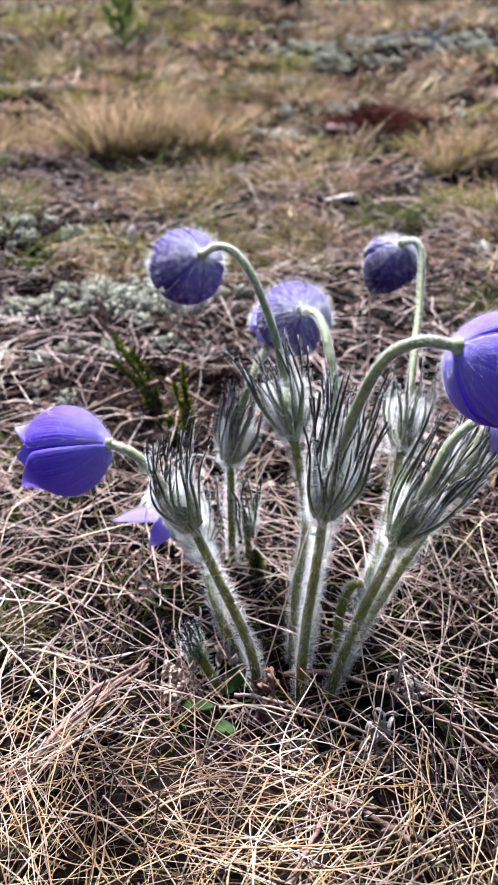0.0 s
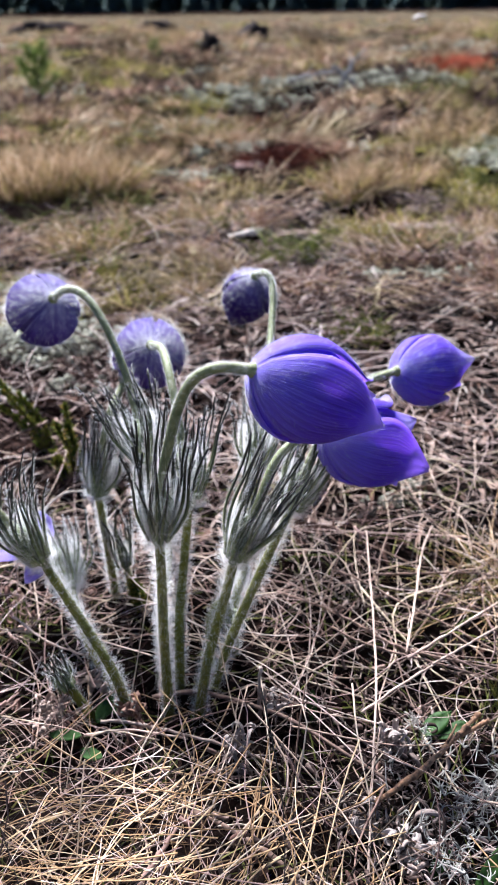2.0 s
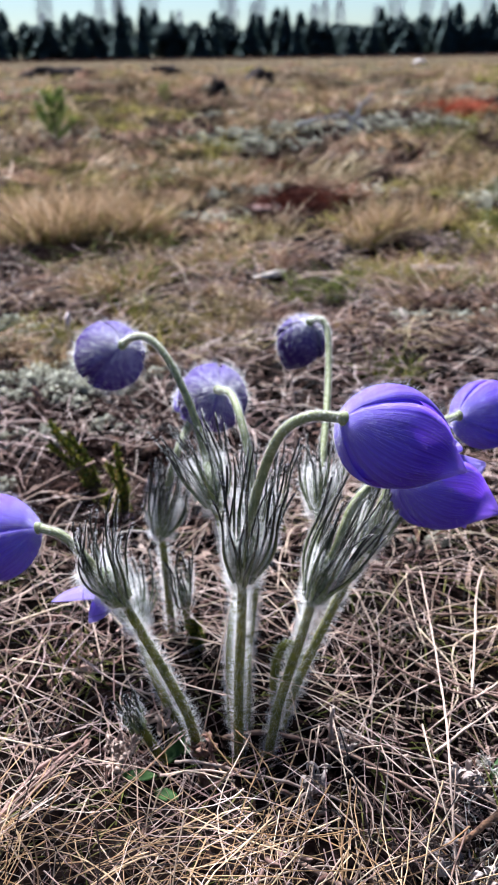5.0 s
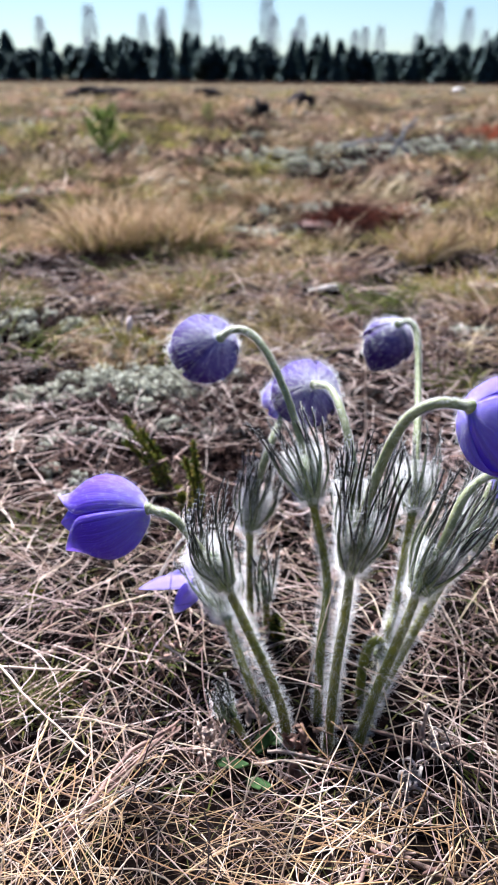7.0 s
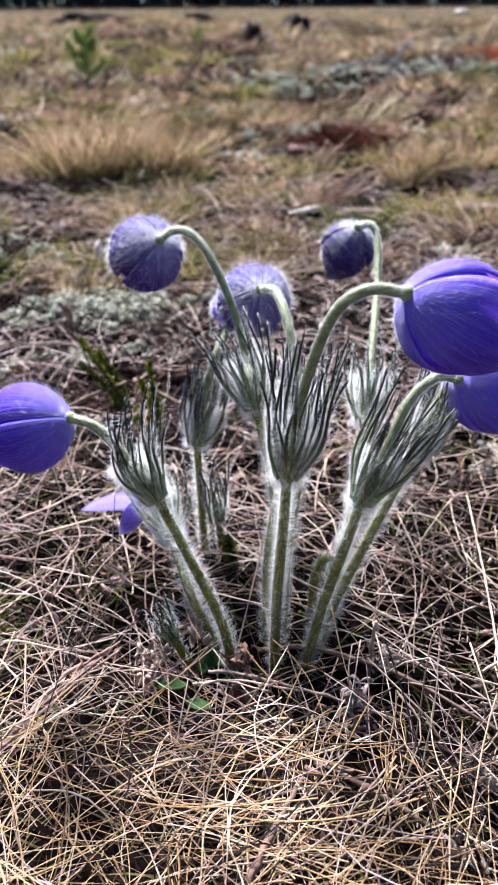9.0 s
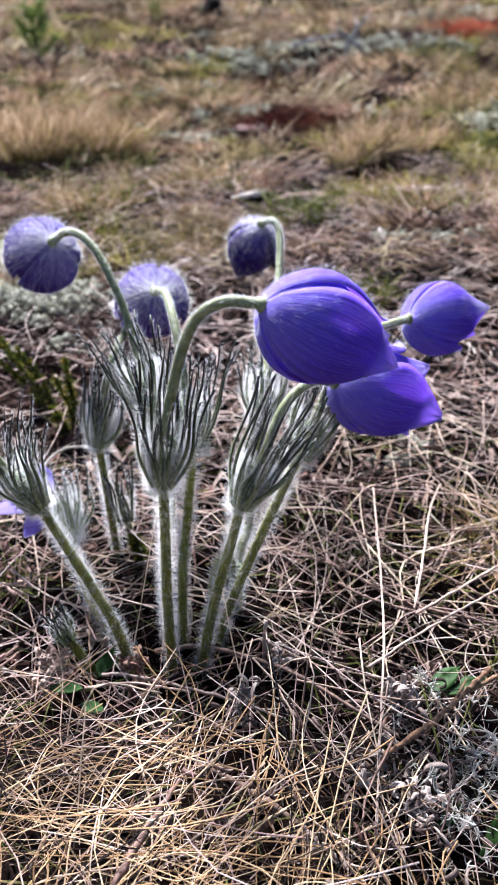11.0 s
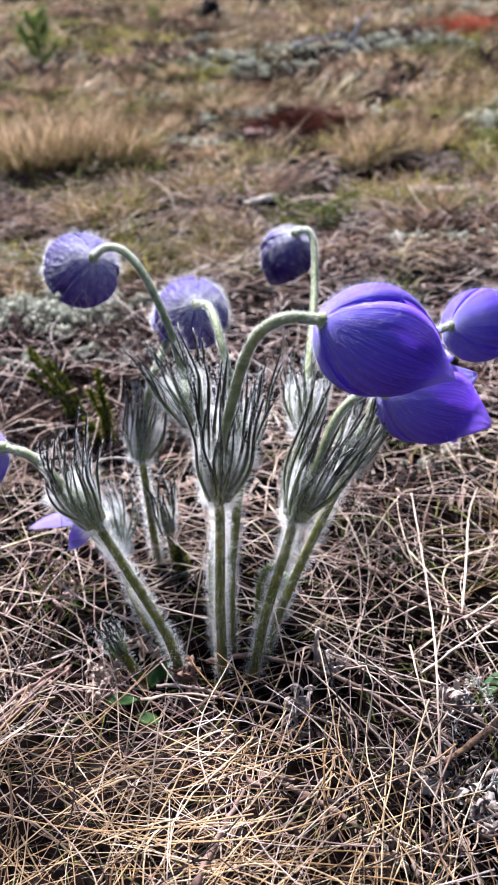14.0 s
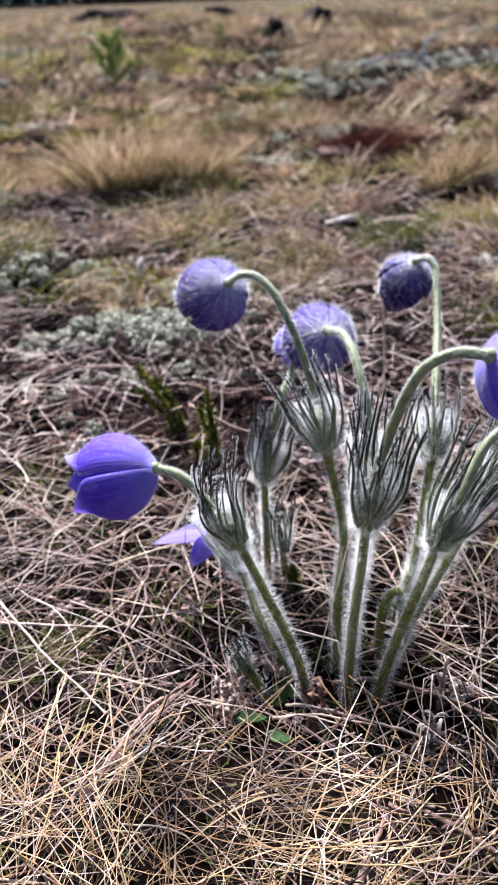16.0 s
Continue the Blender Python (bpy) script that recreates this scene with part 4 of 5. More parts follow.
def seed_stalk(label, pts, head, seed):
    """A thin dark stalk that carries a withered brown seed spike."""
    ob = twig("seed_stalk", label, pts, 0.0006, 0.0005, TWIG, seed, TG)
    tip, way = np.array(pts[-1]) - np.array(ob.location), unit(np.array(pts[-1]) - np.array(pts[-2]))
    line = np.array([tip + way * head * k for k in np.linspace(-0.1, 1, 9)])
    v, f = tube(line, head * np.array([0.03, 0.16, 0.26, 0.24, 0.29, 0.22, 0.2, 0.12, 0.02]), 9)
    v = v + np.random.default_rng(seed).normal(0, head * 0.025, v.shape)
    mesh_object("seed_spike", v, f, REDLEAF, ob, "withered dark brown seed spike")


seed_stalk("dark dead stalk with a brown seed spike", [(-0.104, 0.25, -0.015), (-0.108, 0.252, 0.012), (-0.115, 0.26, 0.027), (-0.1195, 0.264, 0.041)], 0.010, 15)


BARE = [(-0.12, 0.42, 0.075), (-0.06, 0.405, 0.03), (-0.205, 0.40, 0.04), (-0.25, 0.56, 0.06), (0.25, 0.53, 0.05), (0.07, 1.22, 0.06), (0.20, 1.27, 0.08), (0.34, 1.95, 0.1),
        (-0.2, 0.9, 0.06), (0.26, 0.8, 0.05), (0.62, 1.25, 0.12), (0.75, 3.0, 0.45), (0.1, 2.6, 0.22), (0.34, 1.5, 0.1), (-0.55, 1.6, 0.12), (0.65, 2.85, 0.2)]


def off_bare(x, y, g=None):
    ok = np.ones(len(x), bool)
    for cx, cy, r in BARE:
        ok &= np.hypot(x - cx, y - cy) > r
    return ok


def heather_twig(label, pts, seed):
    """A thin dead heather twig, set all along with tiny pale scale leaves."""
    g = np.random.default_rng(seed)
    line = smooth_line(pts, 10)
    origin = line[0].copy()
    line = line - origin + g.normal(0, 0.00012, line.shape)
    v, f = tube(line, np.linspace(0.00055, 0.0004, len(line)), 7)
    ob = tagged(mesh_object("heather_twig", v, f, TWIG), label, "twig", "dead heather twigs in the litter")
    ob.location = origin
    m = 130
    i = g.integers(0, len(line) - 1, m)
    p = line[i] + (line[i + 1] - line[i]) * g.random((m, 1))
    way = unit(line[i + 1] - line[i]) * 0.9 + g.normal(0, 0.6, (m, 3))
    v, f = strands(p, way, g.uniform(0.0007, 0.0016, m), 0.00022, 0.2, 2, 0, 0, 0.3)
    tagged(big_mesh("scale_leaves", v, f, GREYBITS, ob), "tiny pale scale leaves", kind="stuff")


heather_twig("dark knobbly dead heather twig across straw", [(0.0820, 0.0680, 0.0040), (0.0920, 0.0620, 0.0040), (0.1150, 0.0370, 0.0040), (0.1290, 0.0240, 0.0040), (0.1470, 0.0040, 0.0040)], 201)
heather_twig("dark knobbly dead heather twig across straw", [(0.0750, 0.0270, 0.0060), (0.0830, 0.0190, 0.0060), (0.0960, 0.0110, 0.0060), (0.1130, 0.0030, 0.0060), (0.1340, -0.0080, 0.0060)], 202)
heather_twig("thin knobbly dead heather twig on dark litter", [(0.1030, 0.0630, 0.0040), (0.1110, 0.0620, 0.0040), (0.1480, 0.0600, 0.0040), (0.1600, 0.0560, 0.0040), (0.1650, 0.0520, 0.0040)], 203)
for k, pts in enumerate(([(0.1030, 0.0030, 0.0090), (0.1300, 0.0190, 0.0090), (0.1590, 0.0360, 0.0090)],
                         [(0.1120, -0.0020, 0.0100), (0.1330, 0.0090, 0.0100), (0.1530, 0.0200, 0.0100)],
                         [(0.0780, -0.0220, 0.0080), (0.0980, -0.0090, 0.0080), (0.1140, 0.0000, 0.0080)],
                         [(0.1040, 0.0090, 0.0060), (0.1160, 0.0390, 0.0060), (0.1290, 0.0740, 0.0060), (0.1410, 0.0960, 0.0060)],
                         [(-0.1540, 0.0480, 0.0060), (-0.1260, 0.0150, 0.0060), (-0.1080, -0.0030, 0.0060), (-0.0950, -0.0170, 0.0060)],
                         [(-0.1520, 0.0380, 0.0030), (-0.1250, 0.0350, 0.0030), (-0.1020, 0.0330, 0.0030)],
                         [(-0.1210, 0.0890, 0.0020), (-0.1040, 0.1020, 0.0020), (-0.0880, 0.1170, 0.0020)],
                         [(-0.0700, 0.0490, 0.0040), (-0.0520, 0.0320, 0.0040), (-0.0330, 0.0210, 0.0040)],
                         [(-0.0300, -0.0200, 0.0040), (-0.0130, -0.0190, 0.0040), (0.0100, -0.0250, 0.0040)])):
    twig("pale_stalk", "long pale dry grass stalk lying over the litter", pts, 0.00058, 0.0004, WOODSTRAW, 210 + k, "long pale stalks on top of the litter")


def seed_head(label, place, turn, beads, seed):
    """A withered spike of knobbly pinkish seed pods lying on the litter."""
    r = random.Random(seed)
    line = smooth_line([(-0.009, 0, 0.0), (0, 0.0008, 0.001), (0.010, 0.0, 0.0)], 6)
    v, f = tube(line, np.linspace(0.0006, 0.0004, len(line)), 6)
    top = tagged(mesh_object("fallen_seed_spike", v, f, DRYLEAF), label, "dry plant")
    top.matrix_world = pose(*place, 0, -8, turn)
    for k in range(beads):
        bm = bmesh.new()
        bmesh.ops.create_icosphere(bm, subdivisions=2, radius=0.0011 * r.uniform(0.7, 1.15))
        for vert in bm.verts:
            vert.co *= 1 + 0.3 * noise.noise(vert.co * 900 + Vector((k, seed, 0)))
            vert.co.x *= 1.35
        for face in bm.faces:
            face.smooth = True
        me = bpy.data.meshes.new("pod")
        bm.to_mesh(me)
        bm.free()
        me.materials.append(DRYLEAF)
        ob = new("pod", me)
        ob.parent = top
        ob.matrix_basis = pose(-0.008 + 0.017 * k / beads, r.choice((-1, 1)) * r.uniform(0.0008, 0.0022), r.uniform(0.0, 0.0024), r.uniform(0, 90), r.uniform(-40, 40), r.uniform(0, 360))


seed_head("withered spike of knobbly pinkish seed pods in straw", (-0.0450, -0.0030, -0.004), 55, 18, 5)
seed_head("withered spike of small pale seed pods in straw", (-0.1260, 0.0550, -0.006), 20, 14, 6)


def litter(name, label, mat, n, xr, yr, length, width, height, seed, tilt=0.12, lie=None, keep=None, curve=0.36):
    """Loose dead stalks on the ground, one heap."""
    g = np.random.default_rng(seed)
    x, y = g.uniform(*xr, n), g.uniform(*yr, n)
    if keep:
        ok = keep(x, y, g)
        x, y = x[ok], y[ok]
    n = len(x)
    th = g.uniform(0, 2 * math.pi, n) if lie is None else drift(x, y, g, lie)
    le = g.uniform(*length, n)
    way = np.stack([np.cos(th), np.sin(th), g.normal(0, tilt, n)], 1)
    start = np.stack([x, y, bumps(x, y) + g.uniform(0, 1, n) ** 0.75 * height], 1) - way * (le * 0.5)[:, None]
    floor_ = bumps(start[:, 0], start[:, 1])
    start[:, 2] = np.maximum(start[:, 2], floor_ + 0.0004)
    v, f = strands(start, way, le, g.uniform(*width, n), curve, 10, 0.1, 0.055, 0.72, 0.35)
    return tagged(big_mesh(name, v, f, mat), label, "dry grass", kind="stuff")


def mats(x, y, g):
    """Dead grass lies in mats, with dark gaps between them."""
    s = np.sin(61 * x + 2 * np.sin(47 * y)) * np.sin(53 * y + 1.7 * np.sin(39 * x) + 1.0)
    return g.random(len(x)) < np.clip(0.6 + 0.75 * s, 0.12, 1.0)


def off_clump(x, y, g):
    """Bare round the stems; thinner on the dark heath behind them."""
    ok = mats(x, y, g) & (np.hypot((x - 0.006) / 0.052, (y - 0.006) / 0.04) > g.uniform(0.45, 1.0, len(x)))
    return ok & (g.random(len(x)) > np.clip((y - 0.09) / 0.09, 0, 1) * np.where(x < 0.02, 0.9, 0.55)) & (g.random(len(x)) > np.where((x > 0.01) & (y > -0.12), 0.58, 0.0))


def drift(x, y, g, spread):
    """Stalks that lie roughly the way their neighbours do."""
    lie = 1.9 * np.sin(17 * x + 2.2 * np.sin(13 * y)) + 1.6 * np.sin(21 * y + 1.5 * np.sin(19 * x) + 0.8)
    return lie + g.normal(0, spread, len(x))


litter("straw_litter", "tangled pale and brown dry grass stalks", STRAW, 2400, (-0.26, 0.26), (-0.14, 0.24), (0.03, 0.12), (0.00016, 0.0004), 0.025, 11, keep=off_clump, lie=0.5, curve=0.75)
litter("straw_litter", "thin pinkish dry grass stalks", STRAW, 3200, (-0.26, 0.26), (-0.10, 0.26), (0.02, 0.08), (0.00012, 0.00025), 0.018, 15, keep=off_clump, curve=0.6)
litter("golden_straw", "golden matted dry grass", GOLD, 2300, (-0.2, 0.12), (-0.17, -0.035), (0.03, 0.11), (0.00018, 0.0004), 0.022, 12, lie=0.45, curve=0.85,
       keep=lambda x, y, g: mats(x, y, g) & (y < -0.045 - 0.8 * np.maximum(x, 0) + g.normal(0, 0.014, len(x))))
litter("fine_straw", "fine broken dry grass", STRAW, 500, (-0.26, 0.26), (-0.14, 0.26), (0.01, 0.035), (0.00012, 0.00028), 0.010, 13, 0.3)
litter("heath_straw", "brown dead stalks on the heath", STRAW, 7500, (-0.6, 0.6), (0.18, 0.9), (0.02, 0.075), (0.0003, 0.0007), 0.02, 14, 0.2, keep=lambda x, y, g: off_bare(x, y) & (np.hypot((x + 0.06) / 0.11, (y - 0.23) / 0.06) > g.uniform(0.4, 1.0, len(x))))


def stalk_heap(name, label, count, xr, yr, seed, mat):
    """The topmost loose stalks, each a piece of its own; twelve shapes shared among them."""
    g = np.random.default_rng(seed)
    shapes = []
    for k in range(12):
        le = g.uniform(0.05, 0.14)
        mid = le / 2
        line = smooth_line([(-mid, 0, 0), (-mid * 0.3, g.normal(0, 0.012), g.uniform(0, 0.004)), (mid * 0.4, g.normal(0, 0.018), g.uniform(0, 0.005)), (mid, g.normal(0, 0.03), 0)], 4)
        v, f = tube(line, np.linspace(g.uniform(0.00025, 0.0005), 0.0002, len(line)), 4)
        me = bpy.data.meshes.new("stalk")
        me.from_pydata([tuple(q) for q in v], [], f)
        me.polygons.foreach_set("use_smooth", [True] * len(me.polygons))
        me.materials.append(mat)
        shapes.append(me)
    top = tagged(new(name), label, "dry grass")
    made = 0
    while made < count:
        x, y = g.uniform(*xr), g.uniform(*yr)
        if math.hypot((x - 0.005) / 0.045, (y - 0.005) / 0.038) < 1:
            continue
        ob = new("stalk", shapes[made % 12])
        ob.parent = top
        ob.matrix_basis = pose(x, y, float(bumps(x, y)) + g.uniform(0.004, 0.018), g.uniform(0, 360), g.normal(0, 7), g.uniform(0, 360))
        made += 1


stalk_heap("loose_straw", "long pale dry stalks lying across each other", 260, (-0.2, 0.2), (-0.12, 0.2), 31, STALK)


def blade_field(name, label, mat, n, place, length, width, seed, droop=0.5, lean=0.5, category="grass"):
    g = np.random.default_rng(seed)
    x, y = place(g, n)
    n = len(x)
    th = g.uniform(0, 6.283, n)
    le = g.uniform(*length, n)
    way = np.stack([np.cos(th) * lean, np.sin(th) * lean, np.ones(n)], 1) * g.uniform(0.6, 1.0, (n, 1))
    v, f = blades(np.stack([x, y, bumps(x, y) - 0.002], 1), way, le, g.uniform(*width, n), droop)
    return tagged(big_mesh(name, v, f, mat), label, category, kind="stuff")


def log_fan(near, far, spread=0.62):
    def place(g, n):
        y = near * (far / near) ** g.random(n)
        return g.uniform(-1, 1, n) * (y + 0.4) * spread, y
    return place


def clumped(near, far, clumps, size, spread=0.62):
    def place(g, n):
        cy = near * (far / near) ** g.random(clumps)
        cx = g.uniform(-1, 1, clumps) * (cy + 0.4) * spread
        i = g.integers(0, clumps, n)
        s = size * (0.6 + 0.25 * np.minimum(cy[i], 8))
        return cx[i] + g.normal(0, 1, n) * s, np.maximum(cy[i] + g.normal(0, 1, n) * s, near * 0.8)
    return place


def tussocks(name, label, mat, core, count, near, far, seed, tall=0.04, wide=0.024, per=200, spread=0.62, ring=False):
    """Small grass tussocks strewn over the heath: dead blades fall every way out of a shorter, thicker core."""
    g = np.random.default_rng(seed)
    cy = near * (far / near) ** g.random(count)
    cx = g.uniform(-1, 1, count) * (cy + 0.4) * spread
    ok = off_bare(cx, cy)
    if ring:
        turn = g.uniform(0, 6.283, count)
        cx, cy = cy * np.cos(turn), cy * np.sin(turn)
        ok = (np.abs(cx) > (cy + 0.4) * 0.6) & (np.hypot(cx, cy + 0.2) > 0.5)
    cx, cy = cx[ok], cy[ok]
    out = np.hypot(cx, cy) if ring else cy
    grow = (0.55 + 0.45 * np.minimum(out, 8)) ** 0.8 * g.uniform(0.55, 1.5, len(cx))
    for part_name, share, high, m in ((name, 1.0, 1.0, mat), (name, 0.6, 0.55, core)):
        k = np.repeat(np.arange(len(cx)), int(per * share))
        n = len(k)
        gk = grow[k]
        r, th = np.abs(g.normal(0, 0.5, n)), g.uniform(0, 6.283, n)
        x, y = cx[k] + wide * gk * r * np.cos(th) * 1.3, cy[k] + wide * gk * r * np.sin(th)
        way = np.stack([r * np.cos(th) * 0.7 + g.normal(0, 0.38, n), r * np.sin(th) * 0.7 + g.normal(0, 0.38, n), np.ones(n)], 1)
        le = tall * gk * high * g.uniform(0.35, 1.25, n)
        v, f = blades(np.stack([x, y, bumps(x, y) - 0.002], 1), way, le, g.uniform(0.0003, 0.0008, n) * (0.6 + 0.75 * np.minimum(out[k], 12)), 0.5 * g.uniform(0.1, 1.6, (n, 1)), 3)
        tagged(big_mesh(part_name, v, f, m), label, "grass", kind="stuff")


tussocks("meadow_grass", "small tan grass tussocks, olive at the foot", TUFTGRASS, FRESHGRASS, 80, 0.5, 3.2, 121)
tussocks("meadow_grass", "small pinkish grass tussocks on the heath", PINKGRASS, OLIVEGRASS, 70, 0.5, 3.2, 122, 0.036, 0.028)
tussocks("meadow_grass", "small yellow-green grass tussocks on the heath", OLIVEGRASS, FRESHGRASS, 150, 0.5, 5.0, 123, 0.032, 0.024)
tussocks("meadow_grass", "tan grass tussocks out on the heath", TUFTGRASS, OLIVEGRASS, 170, 2.2, 30.0, 124, 0.045, 0.055, 80)
tussocks("meadow_grass", "yellow-green tussocks out on the heath", OLIVEGRASS, FRESHGRASS, 170, 2.0, 30.0, 125, 0.035, 0.06, 80)
tussocks("meadow_grass", "pinkish tussocks out on the heath", PINKGRASS, HEATHER, 150, 2.0, 40.0, 126, 0.04, 0.06, 80)
for k, (outer, inner, words) in enumerate(((TUFTGRASS, OLIVEGRASS, "tan"), (OLIVEGRASS, FRESHGRASS, "yellow-green"), (PINKGRASS, OLIVEGRASS, "pinkish"))):
    tussocks("meadow_grass", words + " grass tussocks all round the flowers", outer, inner, 420, 0.6, 14.0, 140 + k, 0.04, 0.05, 70, ring=True)
blade_field("meadow_grass", "short tan and olive dead meadow grass", MEADOW, 3000, log_fan(0.5, 5.0), (0.008, 0.022), (0.0004, 0.0008), 21, 0.5, 1.2)
blade_field("meadow_grass", "distant tan meadow grass", MEADOW, 12000, clumped(3.0, 60.0, 500, 0.06), (0.03, 0.08), (0.002, 0.005), 23, 0.28, 0.6)


def matted_field(label, n, near, far, clumps, size, length, width, seed):
    """Flattened dead grass in mats with bare gaps between them."""
    g = np.random.default_rng(seed)
    x, y = clumped(near, far, clumps, size)(g, n)
    ok = off_bare(x, y)
    x, y = x[ok], y[ok]
    n = len(x)
    th = drift(x / (0.5 + y), y / (0.5 + y), g, 0.8)
    grow = 1 + np.minimum(y, 6) * 0.5
    le = g.uniform(*length, n) * grow
    way = np.stack([np.cos(th), np.sin(th), g.normal(0.18, 0.25, n)], 1)
    start = np.stack([x, y, bumps(x, y) + g.uniform(0, 1, n) ** 1.5 * 0.02 * grow ** 0.5], 1)
    v, f = strands(start, way, le, g.uniform(*width, n) * grow, 0.35, 4, 0.15, 0.03, 0.6)
    tagged(big_mesh("matted_grass", v, f, MATTED), label, "dry grass", kind="stuff")


matted_field("matted pinkish-tan dead grass on the heath", 7000, 0.42, 3.0, 150, 0.024, (0.016, 0.045), (0.00028, 0.0007), 71)
matted_field("matted pale dead grass out on the heath", 11000, 1.4, 14.0, 380, 0.035, (0.02, 0.05), (0.0006, 0.0014), 72)


def round_about(near, far):
    """All round the plant, outside the strip that is dressed more closely."""
    def place(g, n):
        r, th = near * (far / near) ** g.random(n), g.uniform(0, 6.283, n)
        cx, cy = r * np.cos(th), r * np.sin(th)
        k = g.integers(0, max(1, n // 60), n)
        x, y = cx[k] + g.normal(0, 0.05, n) * r[k] ** 0.5, cy[k] + g.normal(0, 0.05, n) * r[k] ** 0.5
        ok = (np.abs(x) > (y + 0.4) * 0.6) | (y < -0.15)
        ok &= np.hypot(x, y + 0.2) > 0.26
        return x[ok], y[ok]
    return place


blade_field("meadow_grass", "tan dead meadow grass all round", MEADOW, 42000, round_about(0.35, 9.0), (0.012, 0.05), (0.0008, 0.0022), 26, 0.5, 0.9)
blade_field("meadow_grass", "matted dead grass all round", MATTED, 22000, round_about(0.3, 6.0), (0.012, 0.04), (0.0008, 0.002), 27, 0.7, 1.6)
for k, (shade, words) in enumerate(((OLIVEGRASS, "olive grass all round"), (TUFTGRASS, "tan grass tufts all round"), (PINKGRASS, "pinkish dead grass all round"))):
    blade_field("meadow_grass", "low " + words + " the flowers", shade, 16000, round_about(0.4, 12.0), (0.02, 0.06), (0.0012, 0.003), 130 + k, 0.5, 0.8)
blade_field("fresh_grass", "sparse fresh green grass blades", FRESHGRASS, 900, lambda g, n: (g.uniform(-0.2, 0.2, n), g.uniform(-0.13, 0.2, n)), (0.012, 0.035), (0.0002, 0.0005), 24, 0.6, 0.8)
blade_field("fresh_grass", "green grass in the meadow", FRESHGRASS, 5000, clumped(0.5, 14.0, 90, 0.03), (0.03, 0.07), (0.0006, 0.0016), 25, 0.5, 0.5)


def grass_tuft(label, place, radius, height, n, mat, seed, droop=0.3, width=(0.0004, 0.001)):
    """A tuft of long dead blades round a core of short greener ones."""
    g = np.random.default_rng(seed)
    top = tagged(new("grass_tuft"), label, "grass tuft", "grass tufts on the heath")
    top.location = (place[0], place[1], 0)
    for name, share, tall, wide, m in (("dead_grass", 0.6, 1.0, 1.0, mat), ("green_grass", 0.4, 0.62, 1.1, OLIVEGRASS)):
        k = int(n * share)
        r = radius * np.sqrt(g.random(k)) * 0.75 * wide
        th = g.uniform(0, 6.283, k)
        x, y = r * np.cos(th), r * np.sin(th)
        way = np.stack([x / radius * 0.3 + g.normal(0, 0.33, k), y / radius * 0.3 + g.normal(0, 0.33, k), np.ones(k)], 1)
        z = bumps(place[0] + x, place[1] + y) - 0.004
        x, y = x + 0.12 * radius * np.sin(40 * y), y + 0.12 * radius * np.sin(40 * x)
        v, f = blades(np.stack([x, y, z], 1), way, height * tall * g.uniform(0.45, 1.15, k), g.uniform(*width, k), droop * g.uniform(0.3, 1.6, (k, 1)), 4)
        tagged(big_mesh(name, v, f, m, top), kind="stuff")
    return top


T1, T2, T3 = "broad tan tuft of dead grass, greenish at its foot", "low olive grass tuft on the heath", "reddish-tan grass tuft on the heath"
grass_tuft(T1, (-0.215, 1.0), 0.085, 0.125, 2400, TUFTGRASS, 1, width=(0.0003, 0.0008))
grass_tuft(T1, (-0.115, 1.02), 0.05, 0.11, 1300, TUFTGRASS, 2, width=(0.0003, 0.0008))
grass_tuft(T1, (-0.31, 1.02), 0.05, 0.07, 600, TUFTGRASS, 19)
grass_tuft(T1, (-0.44, 1.08), 0.07, 0.075, 800, TUFTGRASS, 3)
grass_tuft(T2, (-0.105, 0.70), 0.055, 0.055, 500, TUFTGRASS, 4)
grass_tuft(T2, (-0.30, 0.62), 0.05, 0.05, 400, FRESHGRASS, 5)
grass_tuft(T3, (0.255, 0.88), 0.05, 0.08, 700, TUFTGRASS, 6)
grass_tuft(T3, (0.36, 0.95), 0.06, 0.08, 600, TUFTGRASS, 7)
grass_tuft(T2, (0.12, 0.98), 0.06, 0.055, 400, MEADOW, 8)
grass_tuft(T2, (0.03, 0.60), 0.05, 0.045, 400, MEADOW, 9)
grass_tuft(T2, (0.165, 0.39), 0.03, 0.04, 220, FRESHGRASS, 10)
grass_tuft(T2, (0.02, 0.82), 0.05, 0.06, 350, TUFTGRASS, 11)
grass_tuft(T2, (0.42, 0.70), 0.06, 0.06, 450, TUFTGRASS, 12)
grass_tuft(T2, (-0.15, 0.47), 0.035, 0.05, 220, TUFTGRASS, 13)
grass_tuft(T2, (0.146, -0.006), 0.012, 0.04, 90, FRESHGRASS, 14, width=(0.0002, 0.0004))
grass_tuft("golden tuft of arching dead grass", (0.172, 0.066), 0.03, 0.06, 260, GOLD, 20, 1.1, (0.0002, 0.0004))
grass_tuft("small mossy green tuft in dead grass", (-0.1290, 0.0320), 0.016, 0.024, 320, FRESHGRASS, 21, 0.5, (0.0003, 0.0006))
grass_tuft("small mossy green tuft in dead grass", (-0.0750, 0.0630), 0.010, 0.02, 160, FRESHGRASS, 22, 0.5, (0.0003, 0.0006))
grass_tuft("small olive grass tuft in dead grass", (-0.1640, 0.1780), 0.016, 0.028, 200, FRESHGRASS, 23, 0.6, (0.0003, 0.0007))
grass_tuft(T3, (0.60, 1.5), 0.12, 0.1, 700, TUFTGRASS, 15)
grass_tuft(T2, (0.1, 1.75), 0.14, 0.09, 700, MEADOW, 16)
grass_tuft(T2, (-0.6, 2.0), 0.16, 0.1, 700, MEADOW, 17)
grass_tuft(T2, (0.75, 2.3), 0.16, 0.1, 700, FRESHGRASS, 18)


